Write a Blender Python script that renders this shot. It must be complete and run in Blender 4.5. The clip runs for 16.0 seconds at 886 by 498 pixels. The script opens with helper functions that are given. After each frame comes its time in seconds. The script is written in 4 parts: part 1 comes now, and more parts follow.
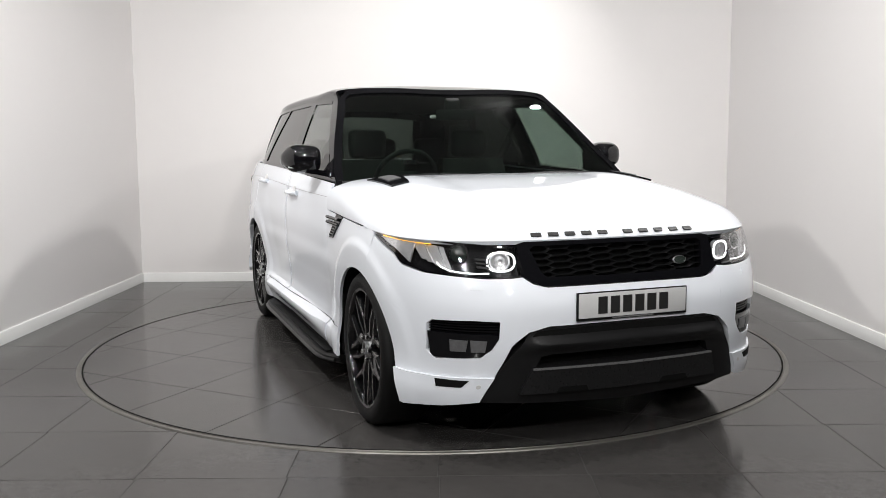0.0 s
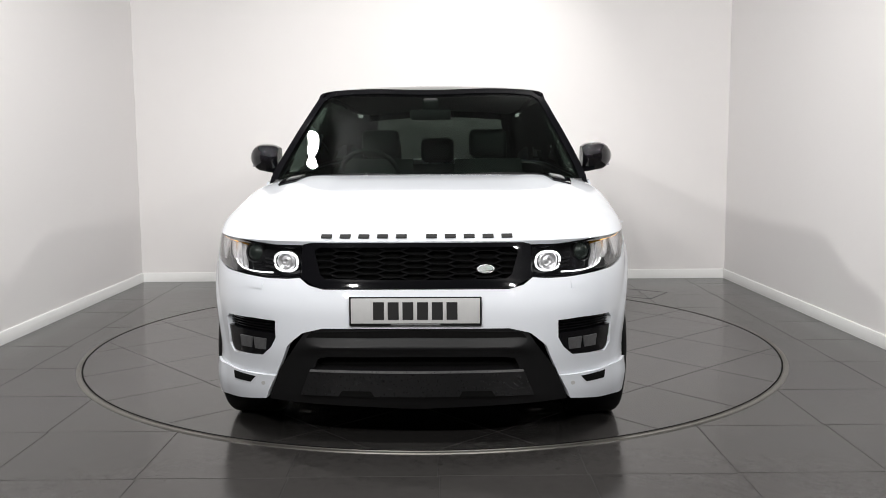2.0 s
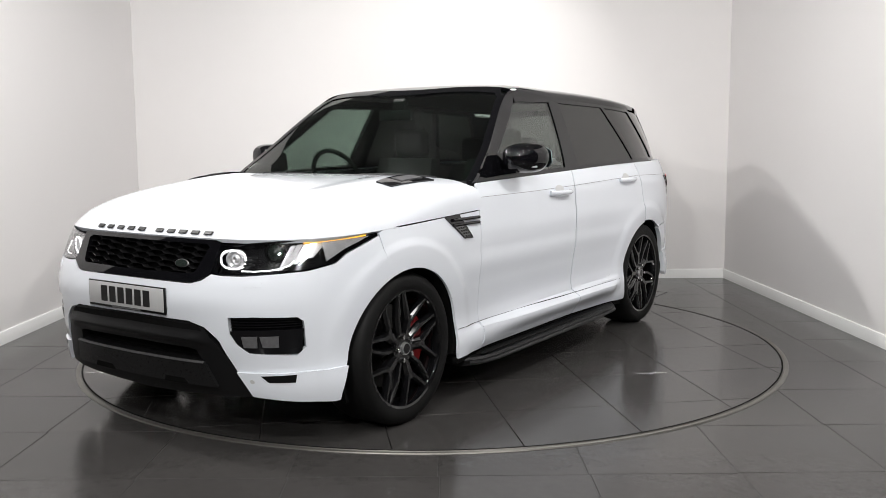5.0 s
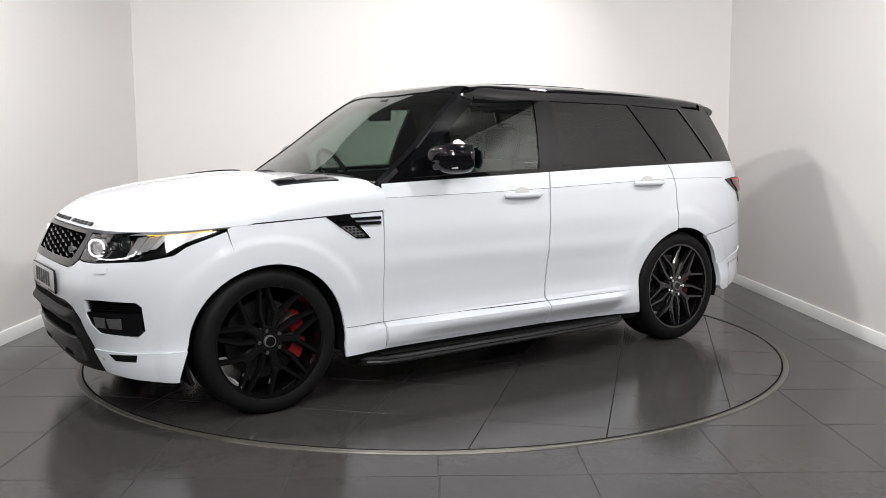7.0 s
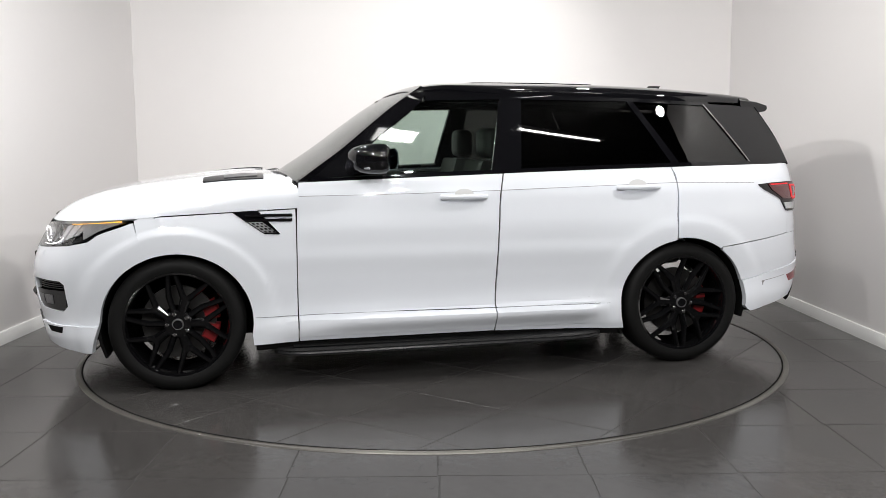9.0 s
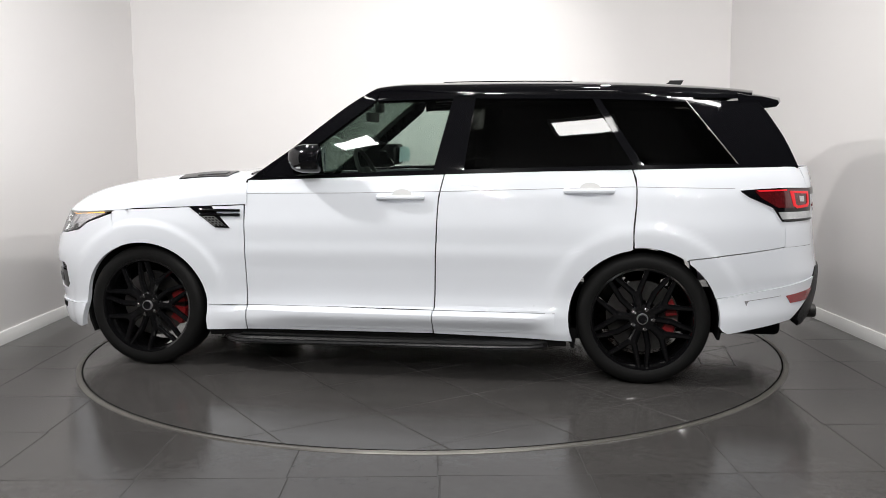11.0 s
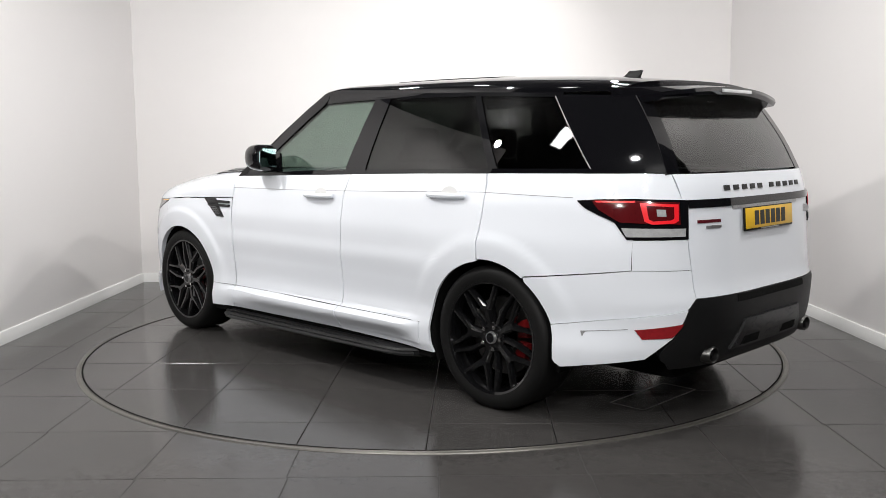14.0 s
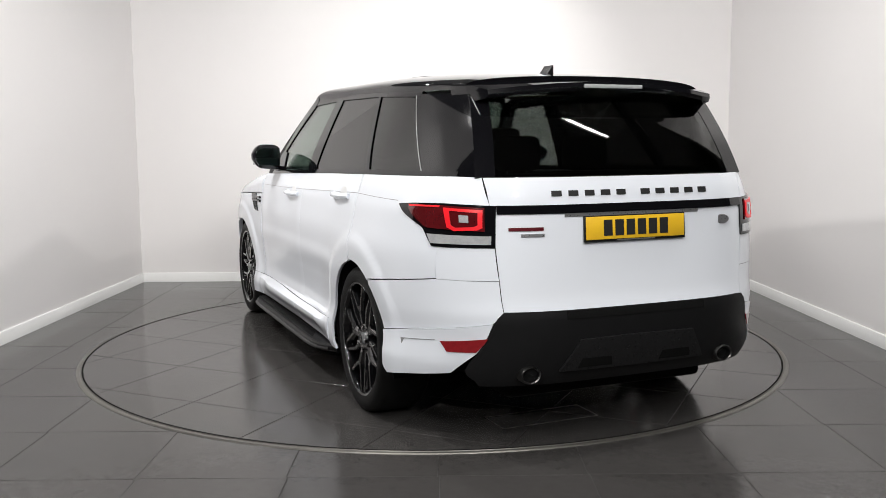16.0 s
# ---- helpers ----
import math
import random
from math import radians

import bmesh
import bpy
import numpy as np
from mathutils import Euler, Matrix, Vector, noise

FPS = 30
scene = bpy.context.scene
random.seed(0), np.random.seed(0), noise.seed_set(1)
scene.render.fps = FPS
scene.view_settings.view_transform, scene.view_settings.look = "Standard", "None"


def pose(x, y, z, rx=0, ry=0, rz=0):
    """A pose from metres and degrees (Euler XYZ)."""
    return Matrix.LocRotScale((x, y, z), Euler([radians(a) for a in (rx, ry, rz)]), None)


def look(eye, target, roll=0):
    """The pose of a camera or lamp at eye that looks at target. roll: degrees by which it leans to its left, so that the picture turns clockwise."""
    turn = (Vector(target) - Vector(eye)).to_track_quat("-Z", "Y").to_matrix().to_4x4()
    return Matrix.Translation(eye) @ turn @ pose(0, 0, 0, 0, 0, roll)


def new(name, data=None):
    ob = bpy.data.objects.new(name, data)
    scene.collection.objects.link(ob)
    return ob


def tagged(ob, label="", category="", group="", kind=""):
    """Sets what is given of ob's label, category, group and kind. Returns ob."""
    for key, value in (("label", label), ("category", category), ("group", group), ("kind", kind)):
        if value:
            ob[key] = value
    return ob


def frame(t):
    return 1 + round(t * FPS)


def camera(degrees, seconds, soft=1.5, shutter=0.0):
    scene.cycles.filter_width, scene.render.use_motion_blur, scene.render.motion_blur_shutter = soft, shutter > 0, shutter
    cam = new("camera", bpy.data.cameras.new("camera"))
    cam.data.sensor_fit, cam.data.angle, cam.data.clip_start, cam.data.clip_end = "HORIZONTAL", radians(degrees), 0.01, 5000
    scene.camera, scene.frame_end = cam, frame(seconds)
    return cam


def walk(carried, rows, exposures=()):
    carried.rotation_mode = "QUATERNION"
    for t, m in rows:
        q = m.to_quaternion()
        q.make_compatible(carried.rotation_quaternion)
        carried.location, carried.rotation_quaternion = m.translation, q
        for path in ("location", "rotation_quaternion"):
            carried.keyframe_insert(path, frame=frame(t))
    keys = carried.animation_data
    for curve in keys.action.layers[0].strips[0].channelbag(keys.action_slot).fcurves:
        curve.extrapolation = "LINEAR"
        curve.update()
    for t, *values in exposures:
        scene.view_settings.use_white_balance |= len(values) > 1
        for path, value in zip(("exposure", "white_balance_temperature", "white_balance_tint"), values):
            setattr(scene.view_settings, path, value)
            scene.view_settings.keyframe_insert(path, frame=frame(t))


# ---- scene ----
cam = camera(52.2, 16.0, soft=0.8)
EYE = (0.0, -6.019, 1.330)
SHOT = pose(*EYE, 90 - 6.726, 0.362, -0.682)
walk(cam, [(0.0, SHOT), (16.0, SHOT)])

# ---- light ----
world = bpy.data.worlds.new("world")
scene.world = world
world.use_nodes = True
world.node_tree.nodes["Background"].inputs[0].default_value = (0.9, 0.95, 1.0, 1)
world.node_tree.nodes["Background"].inputs[1].default_value = 0.02
scene.view_settings.exposure = 0.0

ROOM_H = 3.35
# ceiling panels: x, y, size along x, size along y, turn, watts
PANELS = [(-1.70, -2.60, 0.55, 0.26, 10, 9), (0.45, -2.65, 0.50, 0.30, 0, 7), (2.00, -2.35, 0.90, 0.05, -10, 6)]
# round downlights, the last two added to brighten the near floor: x, y, watts
SPOTS = [(-1.0, -0.40, 16), (1.0, -0.40, 16), (-1.0, -4.05, 18), (1.0, -4.05, 16)]
# swivelling spotlights: x, y, watts, the point they are turned to
AIMED = [(-2.60, -1.45, 68, (1.6, .9, .3)), (2.70, -1.60, 46, (-1.6, .9, .3)), (-1.40, .10, 31, (2.4, .7, .4)), (1.50, 1.25, 36, (-2.4, .9, .3)),
         # these four are added, unseen, to brighten the near side of the car
         (-1.1, -5.2, 40, (-.2, .5, .4)), (1.1, -5.2, 36, (.2, .5, .4)), (-1.7, -7.4, 70, (0, .5, .6)), (1.7, -7.4, 68, (0, .5, .6))]


def panel_lamp(x, y, sx, sy, turn, watts):
    data = bpy.data.lights.new("panel_light", "AREA")
    data.shape, data.size, data.size_y, data.energy = "RECTANGLE", sx, sy, watts
    data.color = (1.0, 0.985, 0.965)
    new("panel_light", data).matrix_world = pose(x, y, ROOM_H - 0.045, 0, 0, turn)


def spot_lamp(x, y, watts, aim=None):
    data = bpy.data.lights.new("downlight", "AREA")
    data.shape, data.size, data.energy = "DISK", 0.13, watts
    data.color = (1.0, 0.985, 0.965)
    new("downlight", data).matrix_world = look((x, y, ROOM_H - 0.17), aim) @ pose(0, 0, -0.10) if aim else pose(x, y, ROOM_H - 0.045)


for row in PANELS:
    panel_lamp(*row)
for row in SPOTS + AIMED:
    spot_lamp(*row)


# ---- materials ----
def material(name, color, rough=0.5, metal=0.0, coat=0.0, vary=0.0, scale=8.0, bump=0.0, bump_scale=60.0, island=0.0, spec=0.5):
    m = bpy.data.materials.new(name)
    m.use_nodes = True
    n, l = m.node_tree.nodes, m.node_tree.links
    b = n["Principled BSDF"]
    b.inputs["Base Color"].default_value = (*color, 1)
    b.inputs["Roughness"].default_value = rough
    b.inputs["Metallic"].default_value = metal
    b.inputs["Coat Weight"].default_value = coat
    b.inputs["Coat Roughness"].default_value = 0.03
    b.inputs["Specular IOR Level"].default_value = spec
    if vary or bump or island:
        co = n.new("ShaderNodeTexCoord")
    if vary:
        big, fine = n.new("ShaderNodeTexNoise"), n.new("ShaderNodeTexNoise")
        for t, s in ((big, scale), (fine, scale * 9)):
            t.inputs["Scale"].default_value = s
            t.inputs["Detail"].default_value = 5
            l.new(co.outputs["Object"], t.inputs["Vector"])
        add = n.new("ShaderNodeMath")
        add.operation = "ADD"
        l.new(big.outputs["Fac"], add.inputs[0])
        l.new(fine.outputs["Fac"], add.inputs[1])
        last = add
        if island:
            info = n.new("ShaderNodeObjectInfo")
            mul = n.new("ShaderNodeMath")
            mul.operation, mul.inputs[1].default_value, mul.inputs[2].default_value = "MULTIPLY_ADD", island, -island / 2
            l.new(info.outputs["Random"], mul.inputs[0])
            last = n.new("ShaderNodeMath")
            l.new(add.outputs[0], last.inputs[0])
            l.new(mul.outputs[0], last.inputs[1])
        ramp = n.new("ShaderNodeMapRange")
        ramp.inputs[1].default_value, ramp.inputs[2].default_value = 0.6, 1.4
        ramp.inputs[3].default_value, ramp.inputs[4].default_value = 1 - vary, 1 + vary
        l.new(last.outputs[0], ramp.inputs[0])
        tint = n.new("ShaderNodeVectorMath")
        tint.operation = "SCALE"
        tint.inputs[0].default_value = color
        l.new(ramp.outputs[0], tint.inputs["Scale"])
        l.new(tint.outputs[0], b.inputs["Base Color"])
        rr = n.new("ShaderNodeMapRange")
        rr.inputs[1].default_value, rr.inputs[2].default_value = 0.3, 0.7
        rr.inputs[3].default_value, rr.inputs[4].default_value = rough * 0.85, rough * 1.2
        l.new(fine.outputs["Fac"], rr.inputs[0])
        l.new(rr.outputs[0], b.inputs["Roughness"])
    if bump:
        t, bm_ = n.new("ShaderNodeTexNoise"), n.new("ShaderNodeBump")
        t.inputs["Scale"].default_value, t.inputs["Detail"].default_value = bump_scale, 4
        bm_.inputs["Strength"].default_value, bm_.inputs["Distance"].default_value = bump, 0.002
        l.new(co.outputs["Object"], t.inputs["Vector"])
        l.new(t.outputs["Fac"], bm_.inputs["Height"])
        l.new(bm_.outputs[0], b.inputs["Normal"])
    return m


def glass_material(name, tint, rough=0.0):
    m = bpy.data.materials.new(name)
    m.use_nodes = True
    n, l = m.node_tree.nodes, m.node_tree.links
    n.remove(n["Principled BSDF"])
    clear, gloss, mix = n.new("ShaderNodeBsdfTransparent"), n.new("ShaderNodeBsdfGlossy"), n.new("ShaderNodeMixShader")
    face, power, lift = n.new("ShaderNodeLayerWeight"), n.new("ShaderNodeMath"), n.new("ShaderNodeMath")
    face.inputs["Blend"].default_value = 0.5
    power.operation, power.inputs[1].default_value = "POWER", 4.0
    lift.operation, lift.inputs[1].default_value, lift.inputs[2].default_value = "MULTIPLY_ADD", 0.9, 0.065
    clear.inputs[0].default_value = (*tint, 1)
    gloss.inputs["Roughness"].default_value = rough
    l.new(face.outputs["Facing"], power.inputs[0])
    l.new(power.outputs[0], lift.inputs[0])
    l.new(lift.outputs[0], mix.inputs[0])
    l.new(clear.outputs[0], mix.inputs[1])
    l.new(gloss.outputs[0], mix.inputs[2])
    l.new(mix.outputs[0], n["Material Output"].inputs[0])
    return m


def glow(name, color, strength):
    m = material(name, color, 0.3)
    b = m.node_tree.nodes["Principled BSDF"]
    b.inputs["Emission Color"].default_value = (*color, 1)
    b.inputs["Emission Strength"].default_value = strength
    return m


WHITE = material("white_paint", (0.735, 0.762, 0.812), 0.55, coat=1.0, spec=0.3)
BLACK = material("black_gloss", (0.004, 0.004, 0.005), 0.04)
TRIM = material("black_plastic", (0.0085, 0.0085, 0.009), 0.42, spec=0.2, vary=0.12, scale=14, bump=0.15, bump_scale=600)
LINER = material("dark_liner", (0.005, 0.005, 0.005), 0.85, spec=0.1, vary=0.2, scale=10)
GREY = material("grey_skid_plate", (0.016, 0.016, 0.017), 0.30, metal=0.3, vary=0.1, scale=10)
RUBBER = material("tyre_rubber", (0.0045, 0.0045, 0.0045), 0.6, spec=0.2, vary=0.2, scale=20, bump=0.2, bump_scale=300)
RIM = material("black_alloy", (0.004, 0.004, 0.0045), 0.07, coat=0.5, vary=0.1, scale=12)
STEEL = material("brake_steel", (0.10, 0.099, 0.097), 0.35, metal=1.0, vary=0.2, scale=25)
CHROME = material("chrome", (0.75, 0.75, 0.76), 0.08, metal=1.0)
SATIN = material("satin_silver", (0.42, 0.42, 0.43), 0.3, metal=0.8, vary=0.1, scale=20)
GRILLE = material("grille_plastic", (0.008, 0.008, 0.0085), 0.07, coat=0.6)
MESH = material("silver_mesh", (0.16, 0.16, 0.165), 0.4, metal=0.5, vary=0.3, scale=60, bump=0.4, bump_scale=90)
REFLECT = material("lamp_reflector", (0.80, 0.80, 0.81), 0.22, metal=0.6, coat=0.5, vary=0.25, scale=45)
RED_REFLECT = material("red_reflector", (0.24, 0.010, 0.014), 0.15, coat=1.0, vary=0.25, scale=60)
RED = material("caliper_red", (0.20, 0.008, 0.010), 0.35, vary=0.15, scale=20)
RED_LENS = material("red_lens", (0.085, 0.005, 0.007), 0.12, coat=1.0, vary=0.15, scale=20)
CLEAR_LENS = material("clear_lens", (0.55, 0.56, 0.57), 0.14, metal=0.35, coat=1.0, vary=0.25, scale=40)
LAMP_DARK = material("lamp_housing", (0.012, 0.012, 0.013), 0.12, metal=0.0, vary=0.2, scale=30)
LEATHER = material("black_leather", (0.014, 0.0135, 0.0135), 0.5, vary=0.15, scale=12, bump=0.2, bump_scale=200)
DASH = material("dashboard_plastic", (0.014, 0.014, 0.0145), 0.55, vary=0.1, scale=12, bump=0.1, bump_scale=300)
HEADLINER = material("headliner_cloth", (0.16, 0.155, 0.145), 0.9, vary=0.06, scale=20)
PLATE_W = material("plate_white", (0.52, 0.52, 0.52), 0.35, vary=0.04, scale=30)
PLATE_Y = material("plate_yellow", (0.75, 0.45, 0.02), 0.35, vary=0.04, scale=30)
INK = material("plate_ink", (0.012, 0.012, 0.012), 0.5, vary=0.1, scale=30)
BADGE_RED = material("badge_red", (0.14, 0.012, 0.02), 0.3, metal=0.5, vary=0.1, scale=30)
BADGE_GREEN = material("badge_dark", (0.03, 0.04, 0.035), 0.25, metal=0.4, vary=0.2, scale=60)
MIRROR = material("mirror_glass", (0.55, 0.75, 0.78), 0.02, metal=1.0)
DRL = glow("running_light", (1.0, 1.0, 1.0), 1.25)
AMBER = glow("amber_light", (1.0, 0.5, 0.05), 1.6)
TAIL = glow("tail_light", (0.7, 0.012, 0.02), 0.22)
LED = glow("led_panel", (1.0, 0.98, 0.95), 2.5)
CLEAR = glass_material("clear_glass", (0.80, 0.85, 0.82))
SCREEN = glass_material("windscreen_glass", (0.54, 0.61, 0.57))
PRIVACY = glass_material("privacy_glass", (0.18, 0.178, 0.175))
REAR_GLASS = glass_material("rear_glass", (0.36, 0.37, 0.36))
# grey for shade painted along creases and recess edges of the white body
CREASE_SHADE = material("crease_grey", (0.22, 0.22, 0.225), 0.5, vary=0.1, scale=20)
LAMP_GLASS = glass_material("lamp_glass", (0.97, 0.97, 0.975))
WALL = material("wall_paint", (0.79, 0.77, 0.765), 0.6, vary=0.012, scale=0.6, bump=0.08, bump_scale=220)
SKIRT = material("skirting_paint", (0.82, 0.82, 0.81), 0.4, vary=0.015, scale=3.0)
BACKWALL = material("dark_wall_paint", (0.035, 0.035, 0.037), 0.7, vary=0.05, scale=1.0)
CEIL = material("ceiling_paint", (0.06, 0.06, 0.06), 0.8, vary=0.03, scale=1.0)
TILE = material("grey_floor_tile", (0.053, 0.0503, 0.0488), 0.16, spec=0.24, vary=0.11, scale=2.2, island=0.35, bump=0.04, bump_scale=400)
GROUT = material("dark_grout", (0.035, 0.033, 0.032), 0.8, vary=0.15, scale=20)
RING = material("brushed_steel_ring", (0.17, 0.162, 0.148), 0.38, metal=0.6, vary=0.15, scale=9)


# ---- geometry helpers: a geo is (verts, faces) ----
def clamp(v, a=0.0, b=1.0):
    return max(a, min(b, v))


def smooth(a, b, v):
    t = clamp((v - a) / (b - a))
    return t * t * (3 - 2 * t)


def spline(*knots):
    """A smooth curve through (place, value) knots."""
    ks, vs = [k[0] for k in knots], [k[1] for k in knots]
    d = [(vs[i + 1] - vs[i]) / (ks[i + 1] - ks[i]) for i in range(len(ks) - 1)]
    m = [d[0]] + [0.0 if d[i - 1] * d[i] <= 0 else 2 * d[i - 1] * d[i] / (d[i - 1] + d[i]) for i in range(1, len(d))] + [d[-1]]

    def at(q):
        q = clamp(q, ks[0], ks[-1])
        i = max(j for j in range(len(d)) if q >= ks[j])
        w = ks[i + 1] - ks[i]
        t = (q - ks[i]) / w
        return ((2 * t ** 3 - 3 * t * t + 1) * vs[i] + (t ** 3 - 2 * t * t + t) * w * m[i] + (3 * t * t - 2 * t ** 3) * vs[i + 1] + (t ** 3 - t * t) * w * m[i + 1])
    return at


def join(*geos):
    vs, fs = [], []
    for v, f in geos:
        k = len(vs)
        vs += [tuple(p) for p in v]
        fs += [tuple(i + k for i in q) for q in f]
    return vs, fs


def flip(geo):
    """The mirror image across the middle plane."""
    return [(x, -y, z) for x, y, z in geo[0]], [tuple(reversed(f)) for f in geo[1]]


def moved(geo, m):
    return [tuple(m @ Vector(v)) for v in geo[0]], geo[1]


def box(cx, cy, cz, sx, sy, sz, bevel=0.0, seg=2):
    bm = bmesh.new()
    bmesh.ops.create_cube(bm, size=1, matrix=Matrix.Translation((cx, cy, cz)) @ Matrix.Diagonal((sx, sy, sz, 1)))
    if bevel:
        bmesh.ops.bevel(bm, geom=bm.edges[:], offset=bevel, segments=seg, affect="EDGES", profile=0.5)
    bm.verts.index_update()
    out = [tuple(v.co) for v in bm.verts], [tuple(v.index for v in f.verts) for f in bm.faces]
    bm.free()
    return out


def loft(rings, closed=True, caps=True):
    """Skin over rings of equal length."""
    n = len(rings[0])
    vs = [tuple(p) for r in rings for p in r]
    fs = []
    for i in range(len(rings) - 1):
        for j in range(n if closed else n - 1):
            k = (j + 1) % n
            fs.append((i * n + j, i * n + k, (i + 1) * n + k, (i + 1) * n + j))
    if caps and closed:
        fs += [tuple(reversed(range(n))), tuple(range((len(rings) - 1) * n, len(rings) * n))]
    return vs, fs


def lathe(profile, steps, m=None):
    """Turn (radius, height) round z; the profile closes on itself."""
    rings = [[(r * math.cos(a), r * math.sin(a), h) for r, h in profile] for a in (2 * math.pi * i / steps for i in range(steps))]
    vs, fs = loft(rings + [rings[0]], True, False)
    n = len(profile)
    fs = [tuple(i % (steps * n) for i in f) for f in fs]
    geo = (vs[:steps * n], fs)
    return moved(geo, m) if m else geo


def disc(r, h, z0, steps=24, m=None, bevel=0.0):
    rings = [(r - bevel, z0), (r, z0 + bevel), (r, z0 + h - bevel), (r - bevel, z0 + h)] if bevel else [(r, z0), (r, z0 + h)]
    geo = loft([[(q * math.cos(a), q * math.sin(a), z) for a in (2 * math.pi * i / steps for i in range(steps))] for q, z in rings])
    return moved(geo, m) if m else geo


def tube(path, r, steps=8, flat=1.0):
    """A round bar along a path of points."""
    rings, pts = [], [Vector(p) for p in path]
    for i, p in enumerate(pts):
        d = (pts[min(i + 1, len(pts) - 1)] - pts[max(i - 1, 0)]).normalized()
        a = d.cross(Vector((0, 0, 1)) if abs(d.z) < 0.95 else Vector((0, 1, 0))).normalized()
        b = a.cross(d)
        rings.append([p + (a * math.cos(t) + b * math.sin(t) * flat) * r for t in (2 * math.pi * k / steps for k in range(steps))])
    return loft(rings)


def resample(pts, n):
    """n points evenly along a polyline."""
    ds = [0.0]
    for a, b in zip(pts, pts[1:]):
        ds.append(ds[-1] + math.dist(a, b))
    return [tuple(np.interp(ds[-1] * i / (n - 1), ds, [p[k] for p in pts]) for k in range(2)) for i in range(n)]


def ruled(top, low, n=24, m=10):
    """Rows of parameter points between two polylines."""
    a, b = resample(top, n), resample(low, n)
    return [[(p[0] + (q[0] - p[0]) * t, p[1] + (q[1] - p[1]) * t) for p, q in zip(a, b)] for t in (j / (m - 1) for j in range(m))]


def sheet(fn, rows, thick=0.014, off=0.0, around=False, crown=0.0):
    """A curved panel with thickness: fn maps the parameter points to space. around: rows close on themselves."""
    m, n = len(rows), len(rows[0])
    P = [[Vector(fn(*q)) for q in r] for r in rows]
    N = []
    for j in range(m):
        for i in range(n):
            u, w = rows[j][i]
            du, dv = Vector(fn(u + 1e-4, w)) - Vector(fn(u - 1e-4, w)), Vector(fn(u, w + 1e-4)) - Vector(fn(u, w - 1e-4))
            v = du.cross(dv)
            if du.length < 1e-7 or dv.length < 1e-7 or v.length < 1e-12:
                i0, i1 = ((i - 1) % n, (i + 1) % n) if around else (max(i - 1, 0), min(i + 1, n - 1))
                v = (P[j][i1] - P[j][i0]).cross(P[min(j + 1, m - 1)][i] - P[max(j - 1, 0)][i])
                if N and v.dot(N[-1]) < 0:
                    v = -v
            N.append(v.normalized() if v.length > 1e-14 else (N[-1] if N else Vector((0, 0, 1))))
    c = sum((p for r in P for p in r), Vector()) / (m * n)
    total = sum(N, Vector())
    way = Vector((c.x * 0.5, c.y * 1.2, (c.z - 0.75) * 2.0))
    sign = 1 if total.dot(way) >= 0 else -1
    flat = [p for r in P for p in r]
    turn_sum = sum(((P[j][i + 1] - P[j][i]).cross(P[j + 1][i] - P[j][i]).dot(N[j * n + i] * sign) for j in range(m - 1) for i in range(n - 1)), 0.0)
    wind = 1 if turn_sum >= 0 else -1
    edge = lambda j, i: crown if (j in (0, m - 1) or (not around and i in (0, n - 1))) else 0.0
    front = [p + v * sign * (off - edge(k // n, k % n)) for k, (p, v) in enumerate(zip(flat, N))]
    back = [p + v * sign * (off - thick) for p, v in zip(flat, N)]
    vs, fs, k = [tuple(v) for v in front + back], [], m * n
    cols = n if around else n - 1
    for j in range(m - 1):
        for i in range(cols):
            a, b, c_, d = j * n + i, j * n + (i + 1) % n, (j + 1) * n + (i + 1) % n, (j + 1) * n + i
            q = (a, b, c_, d) if wind > 0 else (d, c_, b, a)
            fs += [q, tuple(reversed([v + k for v in q]))]
    rim = [(0, i, 0, (i + 1) % n) for i in range(cols)] + [(m - 1, (i + 1) % n, m - 1, i) for i in range(cols)]
    if not around:
        rim += [(j + 1, 0, j, 0) for j in range(m - 1)] + [(j, n - 1, j + 1, n - 1) for j in range(m - 1)]
    for j0, i0, j1, i1 in rim:
        a, b = j0 * n + i0, j1 * n + i1
        q = (b, a, a + k, b + k)
        fs.append(q if wind > 0 else tuple(reversed(q)))
    return vs, fs


def mesh_of(name, geo, mat, angle=35):
    me = bpy.data.meshes.new(name)
    me.from_pydata([tuple(v) for v in geo[0]], [], [tuple(f) for f in geo[1]])
    me.materials.append(mat)
    me.polygons.foreach_set("use_smooth", [True] * len(me.polygons))
    me.set_sharp_from_angle(angle=radians(angle))
    me.update()
    return me


def lowered(geo):
    """The body sits a little low over its axles, its nose drawn in."""
    return [(x if x < 1.85 else 1.85 + (x - 1.85) * .93, y, z - 0.022 * smooth(.35, 1.0, z)) for x, y, z in geo[0]], geo[1]


def part(name, geo, mat, parent=None, label="", angle=35, data=None):
    root = parent
    while root is not None and root.parent is not None:
        root = root.parent
    if data is None and root is not None and root.name == "car" and parent.name[:5] != "wheel":
        geo = lowered(geo)
    ob = new(name, data or mesh_of(name, geo, mat, angle))
    ob.parent = parent
    if label:
        ob["label"] = label
    return ob


def thing(name, label, category, group="", kind=""):
    return tagged(new(name), label, category, group, kind)


# ---- room ----
def wall(name, a, b, h, label, t=0.12, dark=False):
    """A wall slab from a to b, its inner face on that line, thick to the right of the way from a to b."""
    a, b = Vector((*a, 0)), Vector((*b, 0))
    d = (b - a).normalized()
    o = Vector((d.y, -d.x, 0)) * t
    base = [a, b, b + o, a + o]
    geo = loft([[(p.x, p.y, -0.05) for p in base], [(p.x, p.y, h) for p in base]])
    ob = tagged(part(name, geo, BACKWALL if dark else WALL), label, "wall", kind="structure")
    i = -Vector((d.y, -d.x, 0)) * 0.016
